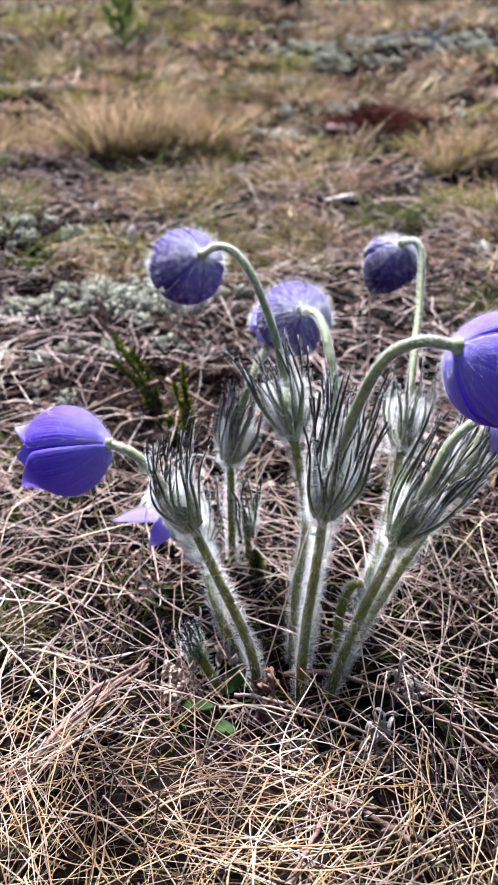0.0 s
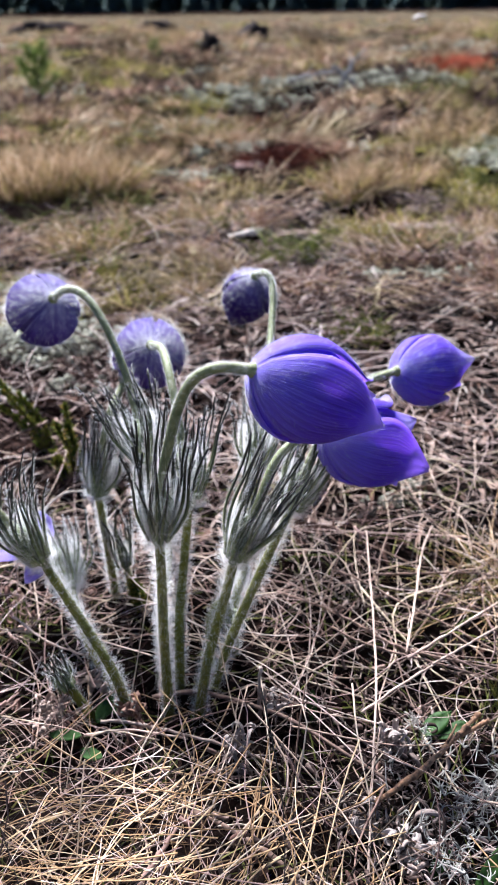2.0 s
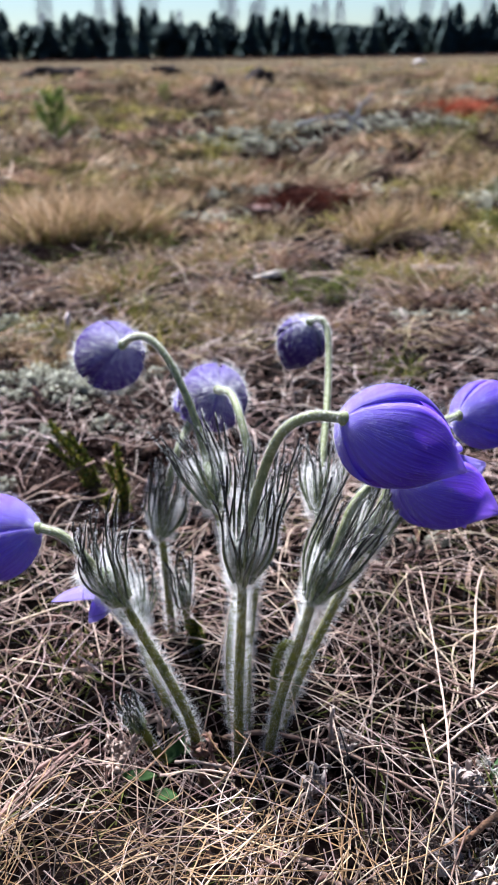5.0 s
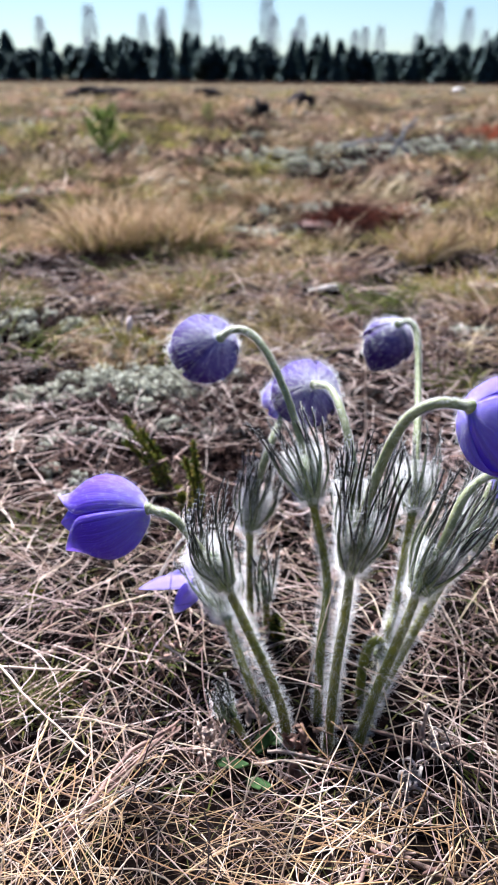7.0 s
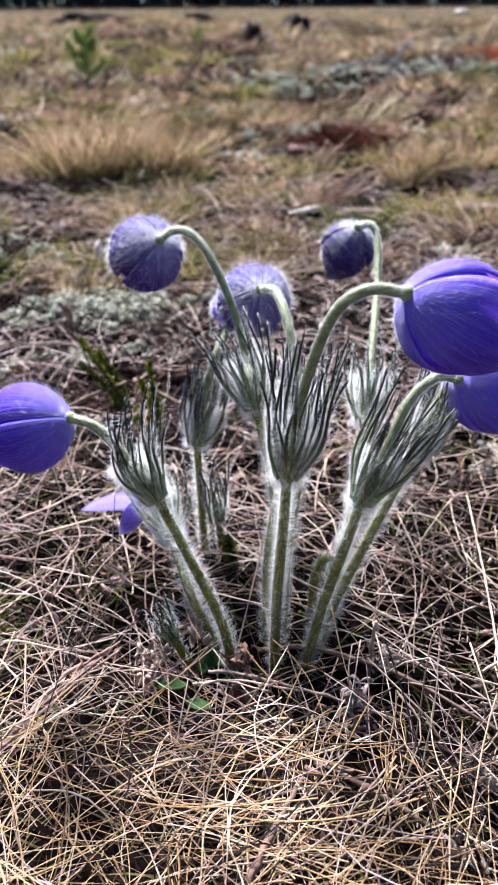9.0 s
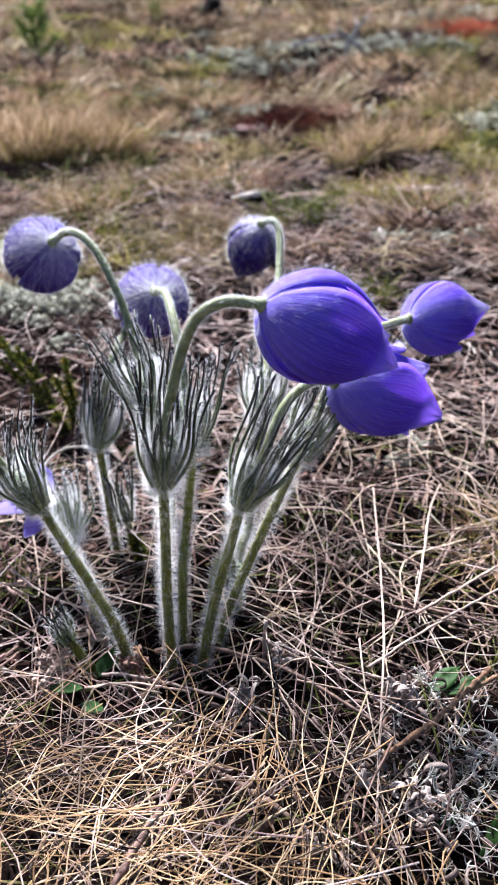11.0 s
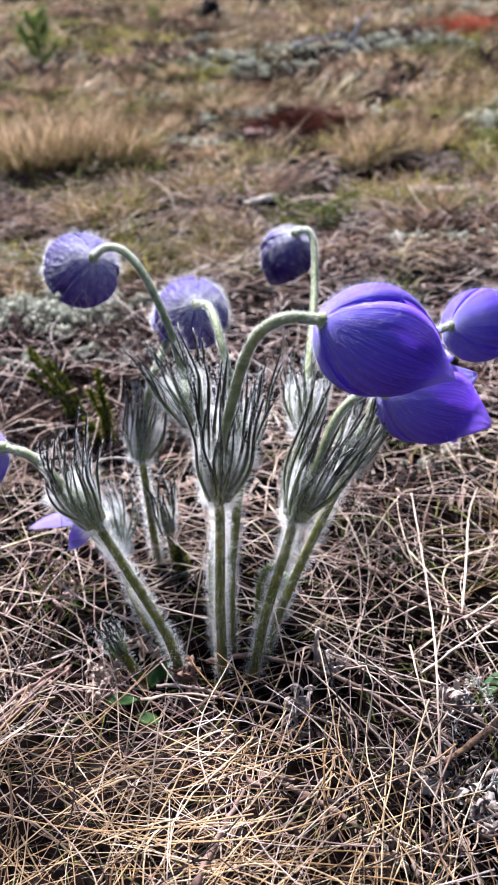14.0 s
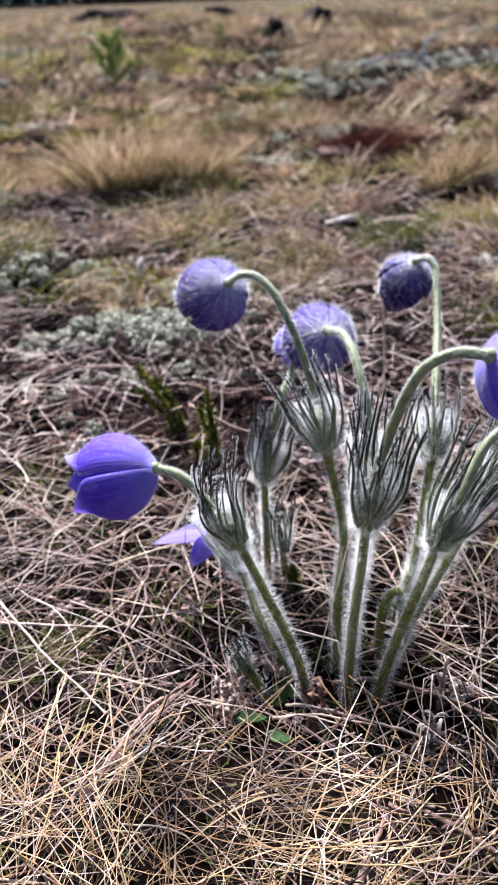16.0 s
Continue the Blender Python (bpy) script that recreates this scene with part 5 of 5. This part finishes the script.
def knob_shape():
    bm = bmesh.new()
    bmesh.ops.create_icosphere(bm, subdivisions=1, radius=1.0)
    v, f = np.array([q.co[:] for q in bm.verts]), np.array([[q.index for q in face.verts] for face in bm.faces])
    bm.free()
    return v, f


KNOB_V, KNOB_F = knob_shape()


def lichen(label, cx, cy, rx, ry, n, size, seed, z0=0.0, height=0.012):
    """Cushions of grey-green lichen: heads of many small pale knobs, with dark gaps between the heads."""
    g = np.random.default_rng(seed)
    m = max(4, n // (80 if size < 0.01 else 30))
    r, th = np.sqrt(g.random(m)), g.uniform(0, 6.283, m)
    r = r * (1 + 0.18 * np.sin(3 * th + seed) + 0.1 * np.sin(7 * th))
    x, y = cx + rx * r * np.cos(th), cy + ry * r * np.sin(th)
    head = size * g.uniform(0.5, 1.5, m)
    z = bumps(x, y) + z0 * 0.5 + height * np.sqrt(np.clip(1 - r * r, 0, 1)) * g.uniform(0.1, 0.7, m)
    k = np.repeat(np.arange(m), 44 if size < 0.01 else 18)
    q = len(k)
    way = unit(g.normal(0, 1, (q, 3)) + [0, 0, 0.7])
    centre = np.stack([x, y, z], 1)[k] + way * (head[k] * g.uniform(0.5, 1.0, q))[:, None] * [1, 1, 0.75]
    rad = head[k] * g.uniform(0.07, 0.24, q)
    v = centre[:, None] + KNOB_V[None] * rad[:, None, None] * g.uniform(0.55, 1.35, (q, len(KNOB_V), 1))
    f = (np.arange(q)[:, None, None] * len(KNOB_V) + KNOB_F[None]).reshape(-1, 3)
    tagged(big_mesh("lichen", v.reshape(-1, 3), f, LICHEN), label, "lichen", kind="stuff")


L1 = "pale grey-green cushion of reindeer lichen"
lichen(L1, -0.115, 0.42, 0.075, 0.045, 9000, 0.0075, 1, 0.016)
lichen(L1, -0.06, 0.405, 0.035, 0.03, 2000, 0.007, 16, 0.004)
lichen(L1, -0.205, 0.40, 0.04, 0.03, 2000, 0.007, 2)
lichen(L1, -0.25, 0.56, 0.07, 0.05, 1500, 0.0095, 3, 0.004)
lichen(L1, -0.135, 0.52, 0.04, 0.03, 1200, 0.008, 17)
lichen(L1, -0.075, 0.33, 0.025, 0.018, 700, 0.006, 4)
lichen(L1, -0.135, 0.31, 0.035, 0.022, 900, 0.006, 5)
lichen(L1, -0.20, 0.30, 0.035, 0.02, 700, 0.006, 18)
lichen(L1, 0.128, 0.17, 0.03, 0.025, 700, 0.006, 6, 0, 0.006)
lichen(L1, 0.25, 0.53, 0.06, 0.035, 1400, 0.008, 7, 0, 0.01)


def lichen_curls(label, spots, seed):
    """Loose white forked curls of lichen: every spray has a stalk and several prongs."""
    g = np.random.default_rng(seed)
    root = np.concatenate([np.stack([g.normal(cx, r, n), g.normal(cy, r, n), np.zeros(n)], 1) for cx, cy, r, n in spots])
    root[:, 2] = bumps(root[:, 0], root[:, 1]) + g.uniform(0.007, 0.018, len(root))
    root = np.repeat(root, 5, 0)
    n = len(root)
    way = g.normal(0, 0.8, (n, 3)) + [0, 0, 0.5]
    v, f = strands(root, way, g.uniform(0.0022, 0.0052, n), g.uniform(0.0002, 0.00036, n), 0.9, 6, 0, 0.06, 0.5)
    tagged(big_mesh("lichen", v, f, WHITELICHEN), label, "lichen", kind="stuff")


lichen_curls("loose white forked curls of lichen over dark litter", [(0.114, -0.066, 0.014, 90), (0.128, -0.052, 0.012, 60), (0.099, -0.083, 0.010, 34)], 8)
lichen_curls("small white forked lichen beside green leaves", [(0.099, -0.025, 0.0012, 6), (0.101, -0.033, 0.0014, 5)], 9)
lichen(L1, 0.07, 1.22, 0.06, 0.08, 1500, 0.012, 10)
lichen(L1, 0.34, 1.5, 0.1, 0.07, 1500, 0.014, 11)
lichen(L1, 0.75, 3.0, 0.5, 0.25, 3500, 0.022, 12, 0, 0.02)
lichen(L1, 0.1, 2.6, 0.25, 0.15, 1500, 0.02, 13, 0, 0.02)
lichen(L1, 1.5, 3.4, 0.5, 0.3, 2500, 0.022, 14, 0, 0.02)
lichen(L1, -0.15, 0.235, 0.03, 0.02, 500, 0.006, 15, 0, 0.006)
lichen(L1, 0.62, 1.25, 0.14, 0.07, 1500, 0.014, 19)
for k in range(64):
    gx = random.Random(300 + k)
    ly = 0.7 * 11 ** gx.random()
    lichen(L1, gx.uniform(-0.5, 0.5) * (ly + 0.4), ly + (0.35 if 0.75 < ly < 1.1 else 0), 0.06 * ly ** 0.7, 0.035 * ly ** 0.7, 600, 0.010 * ly ** 0.6, 50 + k, 0.006 * ly ** 0.5)
lichen(L1, -0.55, 1.6, 0.14, 0.07, 1300, 0.014, 20)


def debris(name, label, mat, n, xr, yr, size, seed):
    """Curled bits of dead leaves, bark and moss on the ground."""
    g = np.random.default_rng(seed)
    x, y = g.uniform(*xr, n), g.uniform(*yr, n)
    ok = off_bare(x, y)
    x, y = x[ok], y[ok]
    n = len(x)
    way = np.stack([g.normal(0, 1, n), g.normal(0, 1, n), g.uniform(0.0, 0.9, n)], 1)
    s = g.uniform(*size, n)
    v, f = blades(np.stack([x, y, bumps(x, y) + g.uniform(0, 0.008, n)], 1), way, s, s * g.uniform(0.12, 0.3, n), 0.9, 4)
    tagged(big_mesh(name, v, f, mat), label, "leaf litter", kind="stuff")


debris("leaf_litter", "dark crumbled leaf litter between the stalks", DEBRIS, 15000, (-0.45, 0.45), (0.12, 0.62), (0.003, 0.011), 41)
# these bits carry the shade of the gaps and hollows in their colour
debris("leaf_litter", "crumbled leaf litter under the straw, coloured dark for shade", SHADEBITS, 6000, (-0.26, 0.26), (-0.15, 0.14), (0.002, 0.006), 42)
debris("leaf_litter", "crumbled leaf litter on the heath, coloured dark for shade", SHADEBITS, 10000, (-1.1, 1.1), (0.55, 1.8), (0.007, 0.022), 43)


def curl_bits(name, label, mat, spots, seed):
    """Dead leaflets rolled up into little ribbons, each with two faces and a rim."""
    g = np.random.default_rng(seed)
    place = np.concatenate([np.stack([g.normal(cx, r, n), g.normal(cy, r, n), np.zeros(n)], 1) for cx, cy, r, n in spots])
    n, segs = len(place), 12
    place[:, 2] = bumps(place[:, 0], place[:, 1]) + g.uniform(0.002, 0.015, n)
    axis = unit(g.normal(0, 1, (n, 3)))
    e1 = unit(np.cross(axis, g.normal(0, 1, (n, 3))))
    e2 = np.cross(axis, e1)
    rad, arc, wide = g.uniform(0.0008, 0.0030, n), g.uniform(1.5, 5.2, n), g.uniform(0.0004, 0.0011, n)
    rings = []
    for k in range(segs + 1):
        t = k / segs
        th = (arc * t)[:, None]
        grow = (rad * (1 + 0.9 * t))[:, None]
        c = place + (e1 * np.cos(th) + e2 * np.sin(th)) * grow + axis * (0.0012 * t)
        out = e1 * np.cos(th) + e2 * np.sin(th)
        w = (wide * (0.35 + 0.65 * math.sin(math.pi * (0.12 + 0.8 * t))))[:, None]
        rings += [c - axis * w, c + out * 0.00018, c + axis * w, c - out * 0.0001]
    v = np.stack(rings, 1)
    base = np.arange(n)[:, None] * (4 * (segs + 1))
    quads = [(4 * k + q, 4 * k + (q + 1) % 4, 4 * k + 4 + (q + 1) % 4, 4 * k + 4 + q) for k in range(segs) for q in range(4)]
    f = np.concatenate([base + np.array(q) for q in quads])
    tagged(big_mesh(name, v.reshape(-1, 3), f, mat), label, "leaf litter", kind="stuff")


curl_bits("curled_leaf_litter", "grey curled leaf bits among straw", GREYBITS, [(0.087, -0.030, 0.006, 55), (0.088, -0.040, 0.006, 35), (0.070, -0.064, 0.006, 60), (0.083, -0.075, 0.008, 60), (0.047, -0.004, 0.005, 30),
          (0.029, -0.030, 0.004, 25), (0.10, -0.01, 0.02, 60), (0.09, -0.07, 0.03, 120), (0.10, 0.06, 0.012, 45), (0.055, -0.09, 0.012, 40)], 47)
curl_bits("curled_leaf_litter", "pinkish knobbly curled leaf bits in straw", PINKBITS, [(-0.048, 0.002, 0.005, 40), (-0.075, 0.075, 0.012, 60), (-0.10, 0.045, 0.014, 50), (-0.03, 0.10, 0.02, 40), (0.0, 0.02, 0.12, 160)], 48)
blade_field("dead_heather", "dark dead heather on the heath", HEATHER, 12000, clumped(0.3, 3.0, 110, 0.03), (0.015, 0.05), (0.0005, 0.0012), 44, 0.2, 0.9, "heather")
blade_field("dead_heather", "dark dead heather behind the flowers", HEATHER, 2600,
            lambda g, n: (g.normal(-0.085, 0.05, n), g.normal(0.215, 0.035, n)), (0.008, 0.028), (0.0004, 0.0009), 46, 0.2, 0.9, "heather")
# dark heather blades added to stand for the shade under the broad tuft
blade_field("dead_heather", "dark blades added as shade at the foot of a grass tuft", HEATHER, 2400,
            lambda g, n: (g.normal(-0.2, 0.09, n), g.normal(0.89, 0.025, n)), (0.012, 0.035), (0.0006, 0.0014), 49, 0.2, 0.9, "heather")
blade_field("dead_heather", "dark dead heather far out on the heath", HEATHER, 14000, clumped(2.0, 30.0, 260, 0.08), (0.04, 0.1), (0.002, 0.005), 45, 0.2, 0.9, "heather")


def heath_sprig(label, place, height, n, seed, lean=-0.1):
    """A dark green heath or moss shoot with many tiny leaves."""
    g = np.random.default_rng(seed)
    top = tagged(new("heath_sprig"), label, "heath plant", "green sprigs on the heath")
    top.location = (place[0], place[1], float(bumps(*place)))
    for k in range(n):
        th, r = g.uniform(0, 6.283), g.uniform(0, 0.07 * height)
        foot = np.array([r * math.cos(th), r * math.sin(th), -0.002])
        tip = foot * [1.3, 1.3, 0] + [lean * height + g.normal(0, 0.06) * height, g.normal(0, 0.1) * height, height * g.uniform(0.6, 1.1)]
        line = smooth_line([foot, foot * 0.5 + tip * 0.5 + [0.04 * height, 0, 0.04 * height], tip], 6)
        v, f = tube(line, np.linspace(0.0008, 0.0004, len(line)), 5)
        stem = mesh_object("sprig", v, f, TWIG, top)
        m = 520
        q = 0.05 + 0.95 * g.random(m)
        i = (q * (len(line) - 1.01)).astype(int)
        p = line[i] + (line[i + 1] - line[i]) * g.random((m, 1))
        way = unit(line[i + 1] - line[i]) + g.normal(0, 0.42, (m, 3))
        v, f = blades(p, way, g.uniform(0.003, 0.0055, m), 0.0006, 0.1, 2)
        tagged(big_mesh("leaves", v, f, HEATH, stem), kind="stuff")


heath_sprig("yellow-green leafy heath sprig among dead stalks", (-0.079, 0.229), 0.056, 4, 1, -0.42)
heath_sprig("dark green leafy heath sprig behind the flowers", (-0.061, 0.193), 0.052, 3, 2, -0.05)
heath_sprig("dark green leafy heath sprig behind the flowers", (-0.066, 0.19), 0.022, 4, 3)
heath_sprig("green leafy sprig in dry grass", (-0.145, 0.105), 0.014, 4, 4)
heath_sprig("green leafy sprig between the stems", (-0.014, 0.075), 0.018, 4, 5)


# ---- things out on the heath ----
def chunk(name, label, category, place, size, mat, seed, rough=0.18, sub=3, rot=(0, 0, 0)):
    """An uneven lump, such as a stump, a stone or a mound of moss."""
    bm = bmesh.new()
    bmesh.ops.create_icosphere(bm, subdivisions=sub, radius=1)
    off = Vector((seed * 3.1, seed * 1.7, 0))
    for vert in bm.verts:
        d = noise.noise(vert.co * 1.7 + off) * rough * 1.4 + noise.noise(vert.co * 4.3 + off) * rough
        vert.co *= 1 + d
        vert.co = Vector((vert.co.x * size[0], vert.co.y * size[1], max(vert.co.z, -0.35) * size[2]))
    for face in bm.faces:
        face.smooth = True
    me = bpy.data.meshes.new(name)
    bm.to_mesh(me)
    bm.free()
    me.materials.append(mat)
    ob = new(name, me)
    ob.matrix_world = pose(place[0], place[1], float(bumps(place[0], place[1])) + (place[2] if len(place) > 2 else 0), *rot)
    return tagged(ob, label, category)


chunk("withered_bud", "crumpled reddish-brown withered bud scale at the stem foot", "dry leaf", (-0.0118, -0.0095, 0.006), (0.004, 0.0035, 0.0072), REDLEAF, 14, 0.55, 3, (0, 8, 20))
chunk("moss_mound", "reddish-brown mound of moss", "moss", (0.20, 1.27), (0.085, 0.06, 0.012), REDMOSS, 1, 0.45)
chunk("moss_mound", "reddish-brown mound of moss", "moss", (0.34, 1.95), (0.15, 0.12, 0.014), REDMOSS, 2, 0.45)
for k, (mx, my, mr) in enumerate(((0.20, 1.27, 0.045), (0.34, 1.95, 0.08))):
    blade_field("red_moss", "reddish-brown moss strands on a low mound", REDSTRANDS, 2200,
                lambda g, n, a=mx, b2=my, q=mr: (g.normal(a, q, n), g.normal(b2, q * 0.7, n)), (0.02, 0.05), (0.001, 0.002), 60 + k, 0.3, 0.8, "moss")
chunk("wood_chip", "pale weathered wood chip lying in dead grass", "wood chip", (0.087, 0.748, 0.008), (0.030, 0.007, 0.004), WOOD, 3, 0.15, 3, (0, -4, 25))
chunk("bark_piece", "flat pale piece of bark on the heath", "bark", (0.30, 0.735, 0.008), (0.06, 0.012, 0.008), DRYLEAF, 4, 0.2, 3, (0, 0, -8))
chunk("bark_piece", "flat dark piece of bark on the heath", "bark", (0.15, 0.72, 0.004), (0.05, 0.012, 0.012), TWIG, 5, 0.2, 3, (0, 0, 20))
chunk("tree_stump", "small dark rotten tree stump", "tree stump", (0.195, 5.4), (0.075, 0.06, 0.15), STUMP, 6, 0.35)
chunk("tree_stump", "low dark rotten tree stump in dead grass", "tree stump", (0.70, 7.8), (0.16, 0.12, 0.17), STUMP, 7, 0.35)
chunk("fallen_log", "long dark fallen log on the heath", "log", (-2.35, 15.2), (0.72, 0.16, 0.17), STUMP, 8, 0.25)
chunk("fallen_log", "dark fallen log half sunk in the heath", "log", (-0.45, 15.8), (0.42, 0.14, 0.14), STUMP, 9, 0.25)
chunk("boulder", "pale stone at the forest edge", "stone", (8.7, 30.5), (0.26, 0.2, 0.16), STONE, 10, 0.2)
chunk("fallen_log", "dark dead log among grey lichen", "log", (1.56, 3.85), (0.22, 0.06, 0.07), STUMP, 12, 0.3)
v, f = blades(np.stack([rng.normal(0, 0.06, 700), rng.normal(0, 0.05, 700), rng.uniform(0, 0.05, 700)], 1), rng.normal(0, 0.6, (700, 3)) + [0, 0, 0.6], rng.uniform(0.02, 0.06, 700), 0.003, 0.3, 2)
ob = big_mesh("dead_branch", v, f, ORANGE)
ob.location = (1.24, 3.45, float(bumps(1.24, 3.45)))
tagged(ob, "orange-red dead needle branch on the ground", "branch")
BG = "dead grey branches"
twig("dead_branch", "grey weathered dead branch sticking up", [(0.60, 2.84, -0.02), (0.64, 2.86, 0.05), (0.70, 2.88, 0.11)], 0.009, 0.004, GREYWOOD, 20, BG, 3)
twig("dead_branch", "grey weathered dead branch on lichen", [(0.66, 2.80, -0.01), (0.62, 2.82, 0.02), (0.57, 2.85, 0.06)], 0.008, 0.004, GREYWOOD, 21, BG, 2)
twig("dead_branch", "grey weathered dead branch on lichen", [(0.42, 2.95, 0.0), (0.55, 2.9, 0.03), (0.68, 2.92, 0.02)], 0.006, 0.003, GREYWOOD, 22, BG, 2)


def pine_seedling(label, place, height, seed):
    g = np.random.default_rng(seed)
    top = tagged(new("pine_seedling"), label, "pine seedling")
    top.location = (place[0], place[1], float(bumps(*place)))
    line = smooth_line([(0, 0, -0.01), (0.01, 0, height * 0.5), (0.02, 0.01, height)], 6)
    v, f = tube(line, np.linspace(height * 0.02, height * 0.008, len(line)), 7)
    mesh_object("trunk", v, f, TWIG, top)
    for k in range(9):
        z = height * (0.25 + 0.08 * k)
        th = k * 2.4
        d = np.array([math.cos(th), math.sin(th), 0.7]) * height * 0.3 * (1.1 - 0.07 * k)
        seg = smooth_line([(0.005, 0, z), np.array([0.005, 0, z]) + d * 0.6, np.array([0.005, 0, z]) + d + [0, 0, 0.1 * height]], 4)
        v, f = tube(seg, np.linspace(height * 0.008, height * 0.003, len(seg)), 5)
        br = mesh_object("branch", v, f, TWIG, top)
        m = 160
        i = g.integers(0, len(seg) - 1, m)
        p = seg[i] + (seg[i + 1] - seg[i]) * g.random((m, 1))
        v, f = blades(p, g.normal(0, 0.6, (m, 3)) + unit(d), g.uniform(0.1, 0.2, m) * height, height * 0.008, 0.05, 2)
        tagged(big_mesh("needles", v, f, PINE, br), kind="stuff")


pine_seedling("small bright green pine seedling", (-0.44, 2.4), 0.17, 1)
pine_seedling("tiny bright green pine seedling", (-0.17, 5.3), 0.12, 2)


# ---- the forest edge ----
def conifer(seed, height=10.0, pine=False):
    """A spruce with hanging boughs, or a pine with a round, broken crown."""
    g = np.random.default_rng(seed)
    if pine:
        top = tagged(new("pine"), "bluish-green pine with a rounded crown at the forest edge", "pine", "pines of the forest edge")
    else:
        top = tagged(new("spruce"), "dark green spruce at the forest edge", "spruce", "spruces of the forest edge")
    v, f = tube(np.array([(0, 0, -0.3), (0, 0, height * 0.5), (0, 0, height * 0.97)]), [height * 0.016, height * 0.01, 0.01], 8)
    mesh_object("trunk", v, f, BARK, top)
    vs, fs = [], []
    for k in range(520):
        q = g.random() ** 0.85
        z = height * (0.04 + 0.94 * q)
        reach = height * (0.27 * (1 - q) ** 0.8 + 0.008) * g.uniform(0.45, 1.25)
        if pine:
            q = 0.12 + 0.88 * q
            z = height * q
            reach = height * 0.2 * math.sqrt(max(0.02, 1 - (2 * q - 1) ** 2)) * g.uniform(0.3, 1.3)
        th = g.uniform(0, 6.283)
        d = np.array([math.cos(th), math.sin(th), 0])
        s = np.array([-d[1], d[0], 0]) * reach * 0.33
        o = np.array([0, 0, z])
        b = len(vs)
        vs += [o, o + d * reach * 0.55 + s + [0, 0, -0.1 * reach], o + d * reach + [0, 0, -0.4 * reach], o + d * reach * 0.55 - s + [0, 0, -0.1 * reach], o + d * reach * 0.5 + [0, 0, -0.45 * reach]]
        fs += [(b, b + 1, b + 2), (b, b + 2, b + 3), (b, b + 4, b + 1), (b, b + 3, b + 4)]
    big_mesh("crown", vs, fs, NEEDLES, top)
    return top


def birch(seed, height=16.0):
    g = np.random.default_rng(seed)
    top = tagged(new("birch"), "tall bare leafless birch at the forest edge", "birch", "bare birches of the forest edge")
    v, f = tube(smooth_line([(0, 0, -0.3), (g.normal(0, 0.1), 0, height * 0.4), (g.normal(0, 0.2), 0, height)], 5), np.linspace(height * 0.006, 0.02, 11), 7)
    mesh_object("trunk", v, f, BARK, top)
    n = 1400
    q = g.random(n) ** 0.85
    z = height * (0.34 + 0.64 * q)
    th = g.uniform(0, 6.283, n)
    reach = height * 0.1 * np.sin(math.pi * (0.12 + 0.86 * q)) ** 0.7 * np.sqrt(g.random(n)) + 0.05
    p = np.stack([np.cos(th) * reach, np.sin(th) * reach, z], 1)
    way = np.stack([np.cos(th) * 0.5, np.sin(th) * 0.5, g.uniform(0.2, 1.2, n)], 1)
    v, f = strands(p, way, g.uniform(0.6, 1.8, n), 0.017, 0.2, 2)
    tagged(big_mesh("crown", v, f, BIRCHTWIG, top), kind="stuff")
    return top


# (bearing in degrees, top's height over the horizon in degrees)
SPRUCES = [(-14.2, 1.5), (-12.1, 2.5), (-9.0, 2.2), (-8.0, 1.9), (-7.0, 1.9), (-5.9, 2.0), (-4.2, 3.4), (-2.8, 3.3), (-0.8, 2.8), (1.0, 2.1), (2.1, 2.5),
           (4.4, 2.3), (6.8, 3.0), (7.6, 2.6), (8.6, 2.3), (9.5, 2.1), (11.2, 1.9), (12.7, 2.1), (15.1, 2.0), (17.5, 2.7)]
BIRCHES = [(-12.2, 3.8), (-9.0, 4.5), (-4.2, 4.4), (-2.2, 5.2), (2.8, 5.6), (5.1, 4.0), (9.4, 3.4), (12.8, 3.0), (14.0, 4.9), (16.0, 4.4)]
spruces, pines, birches = [conifer(s) for s in (1, 2, 3)], [conifer(s, pine=True) for s in (6, 7, 8)], [birch(s) for s in (4, 5)]
g = random.Random(5)
stand = [(a, e * 1.1, 150 + g.uniform(-8, 8)) for a, e in SPRUCES]
hedge = [(-46 + 0.4 * k + g.uniform(-0.25, 0.25), 1.8 + 1.4 * g.random() ** 2, 165 + g.uniform(-8, 14)) for k in range(230)]
stand += [(-46 + 1.3 * k + g.uniform(-0.5, 0.5), g.uniform(1.7, 2.9), 155 + g.uniform(-6, 6)) for k in list(range(23)) + list(range(50, 72))]
tall = [(a, e, 192 + g.uniform(-6, 12)) for a, e in BIRCHES]
tall += [(-44 + 2.9 * k + g.uniform(-1, 1), g.uniform(2.6, 4.2), 196 + g.uniform(-6, 12)) for k in range(32)]


def plant_stand(kinds, own, rows):
    for k, (bearing, rise, far) in enumerate(rows):
        src = kinds[k % len(kinds)]
        s = far * math.tan(radians(rise)) / own
        x, y = far * math.sin(radians(bearing)), far * math.cos(radians(bearing))
        m = Matrix.Translation((x, y, float(bumps(x, y)))) @ Matrix.Rotation(g.uniform(0, 6.28), 4, "Z")
        w = s * (g.uniform(0.75, 1.15) if rise > 2.6 else g.uniform(1.3, 2.6))
        if k < len(kinds):
            src.matrix_basis, src.scale = m, (w, w, s)
        else:
            tree = copy_thing(src, m)
            tree.scale = (w, w, s)


plant_stand(spruces, 10.0, stand)
plant_stand(pines, 10.0, hedge)
plant_stand(birches, 16.0, tall)

blade_field("brown_shrubs", "reddish-brown leafless shrubs along the forest edge", SHRUB, 9000, lambda g, n: (g.uniform(-95, 95, n), g.uniform(105, 140, n)), (0.25, 0.7), (0.02, 0.06), 91, 0.2, 0.5, "shrub")
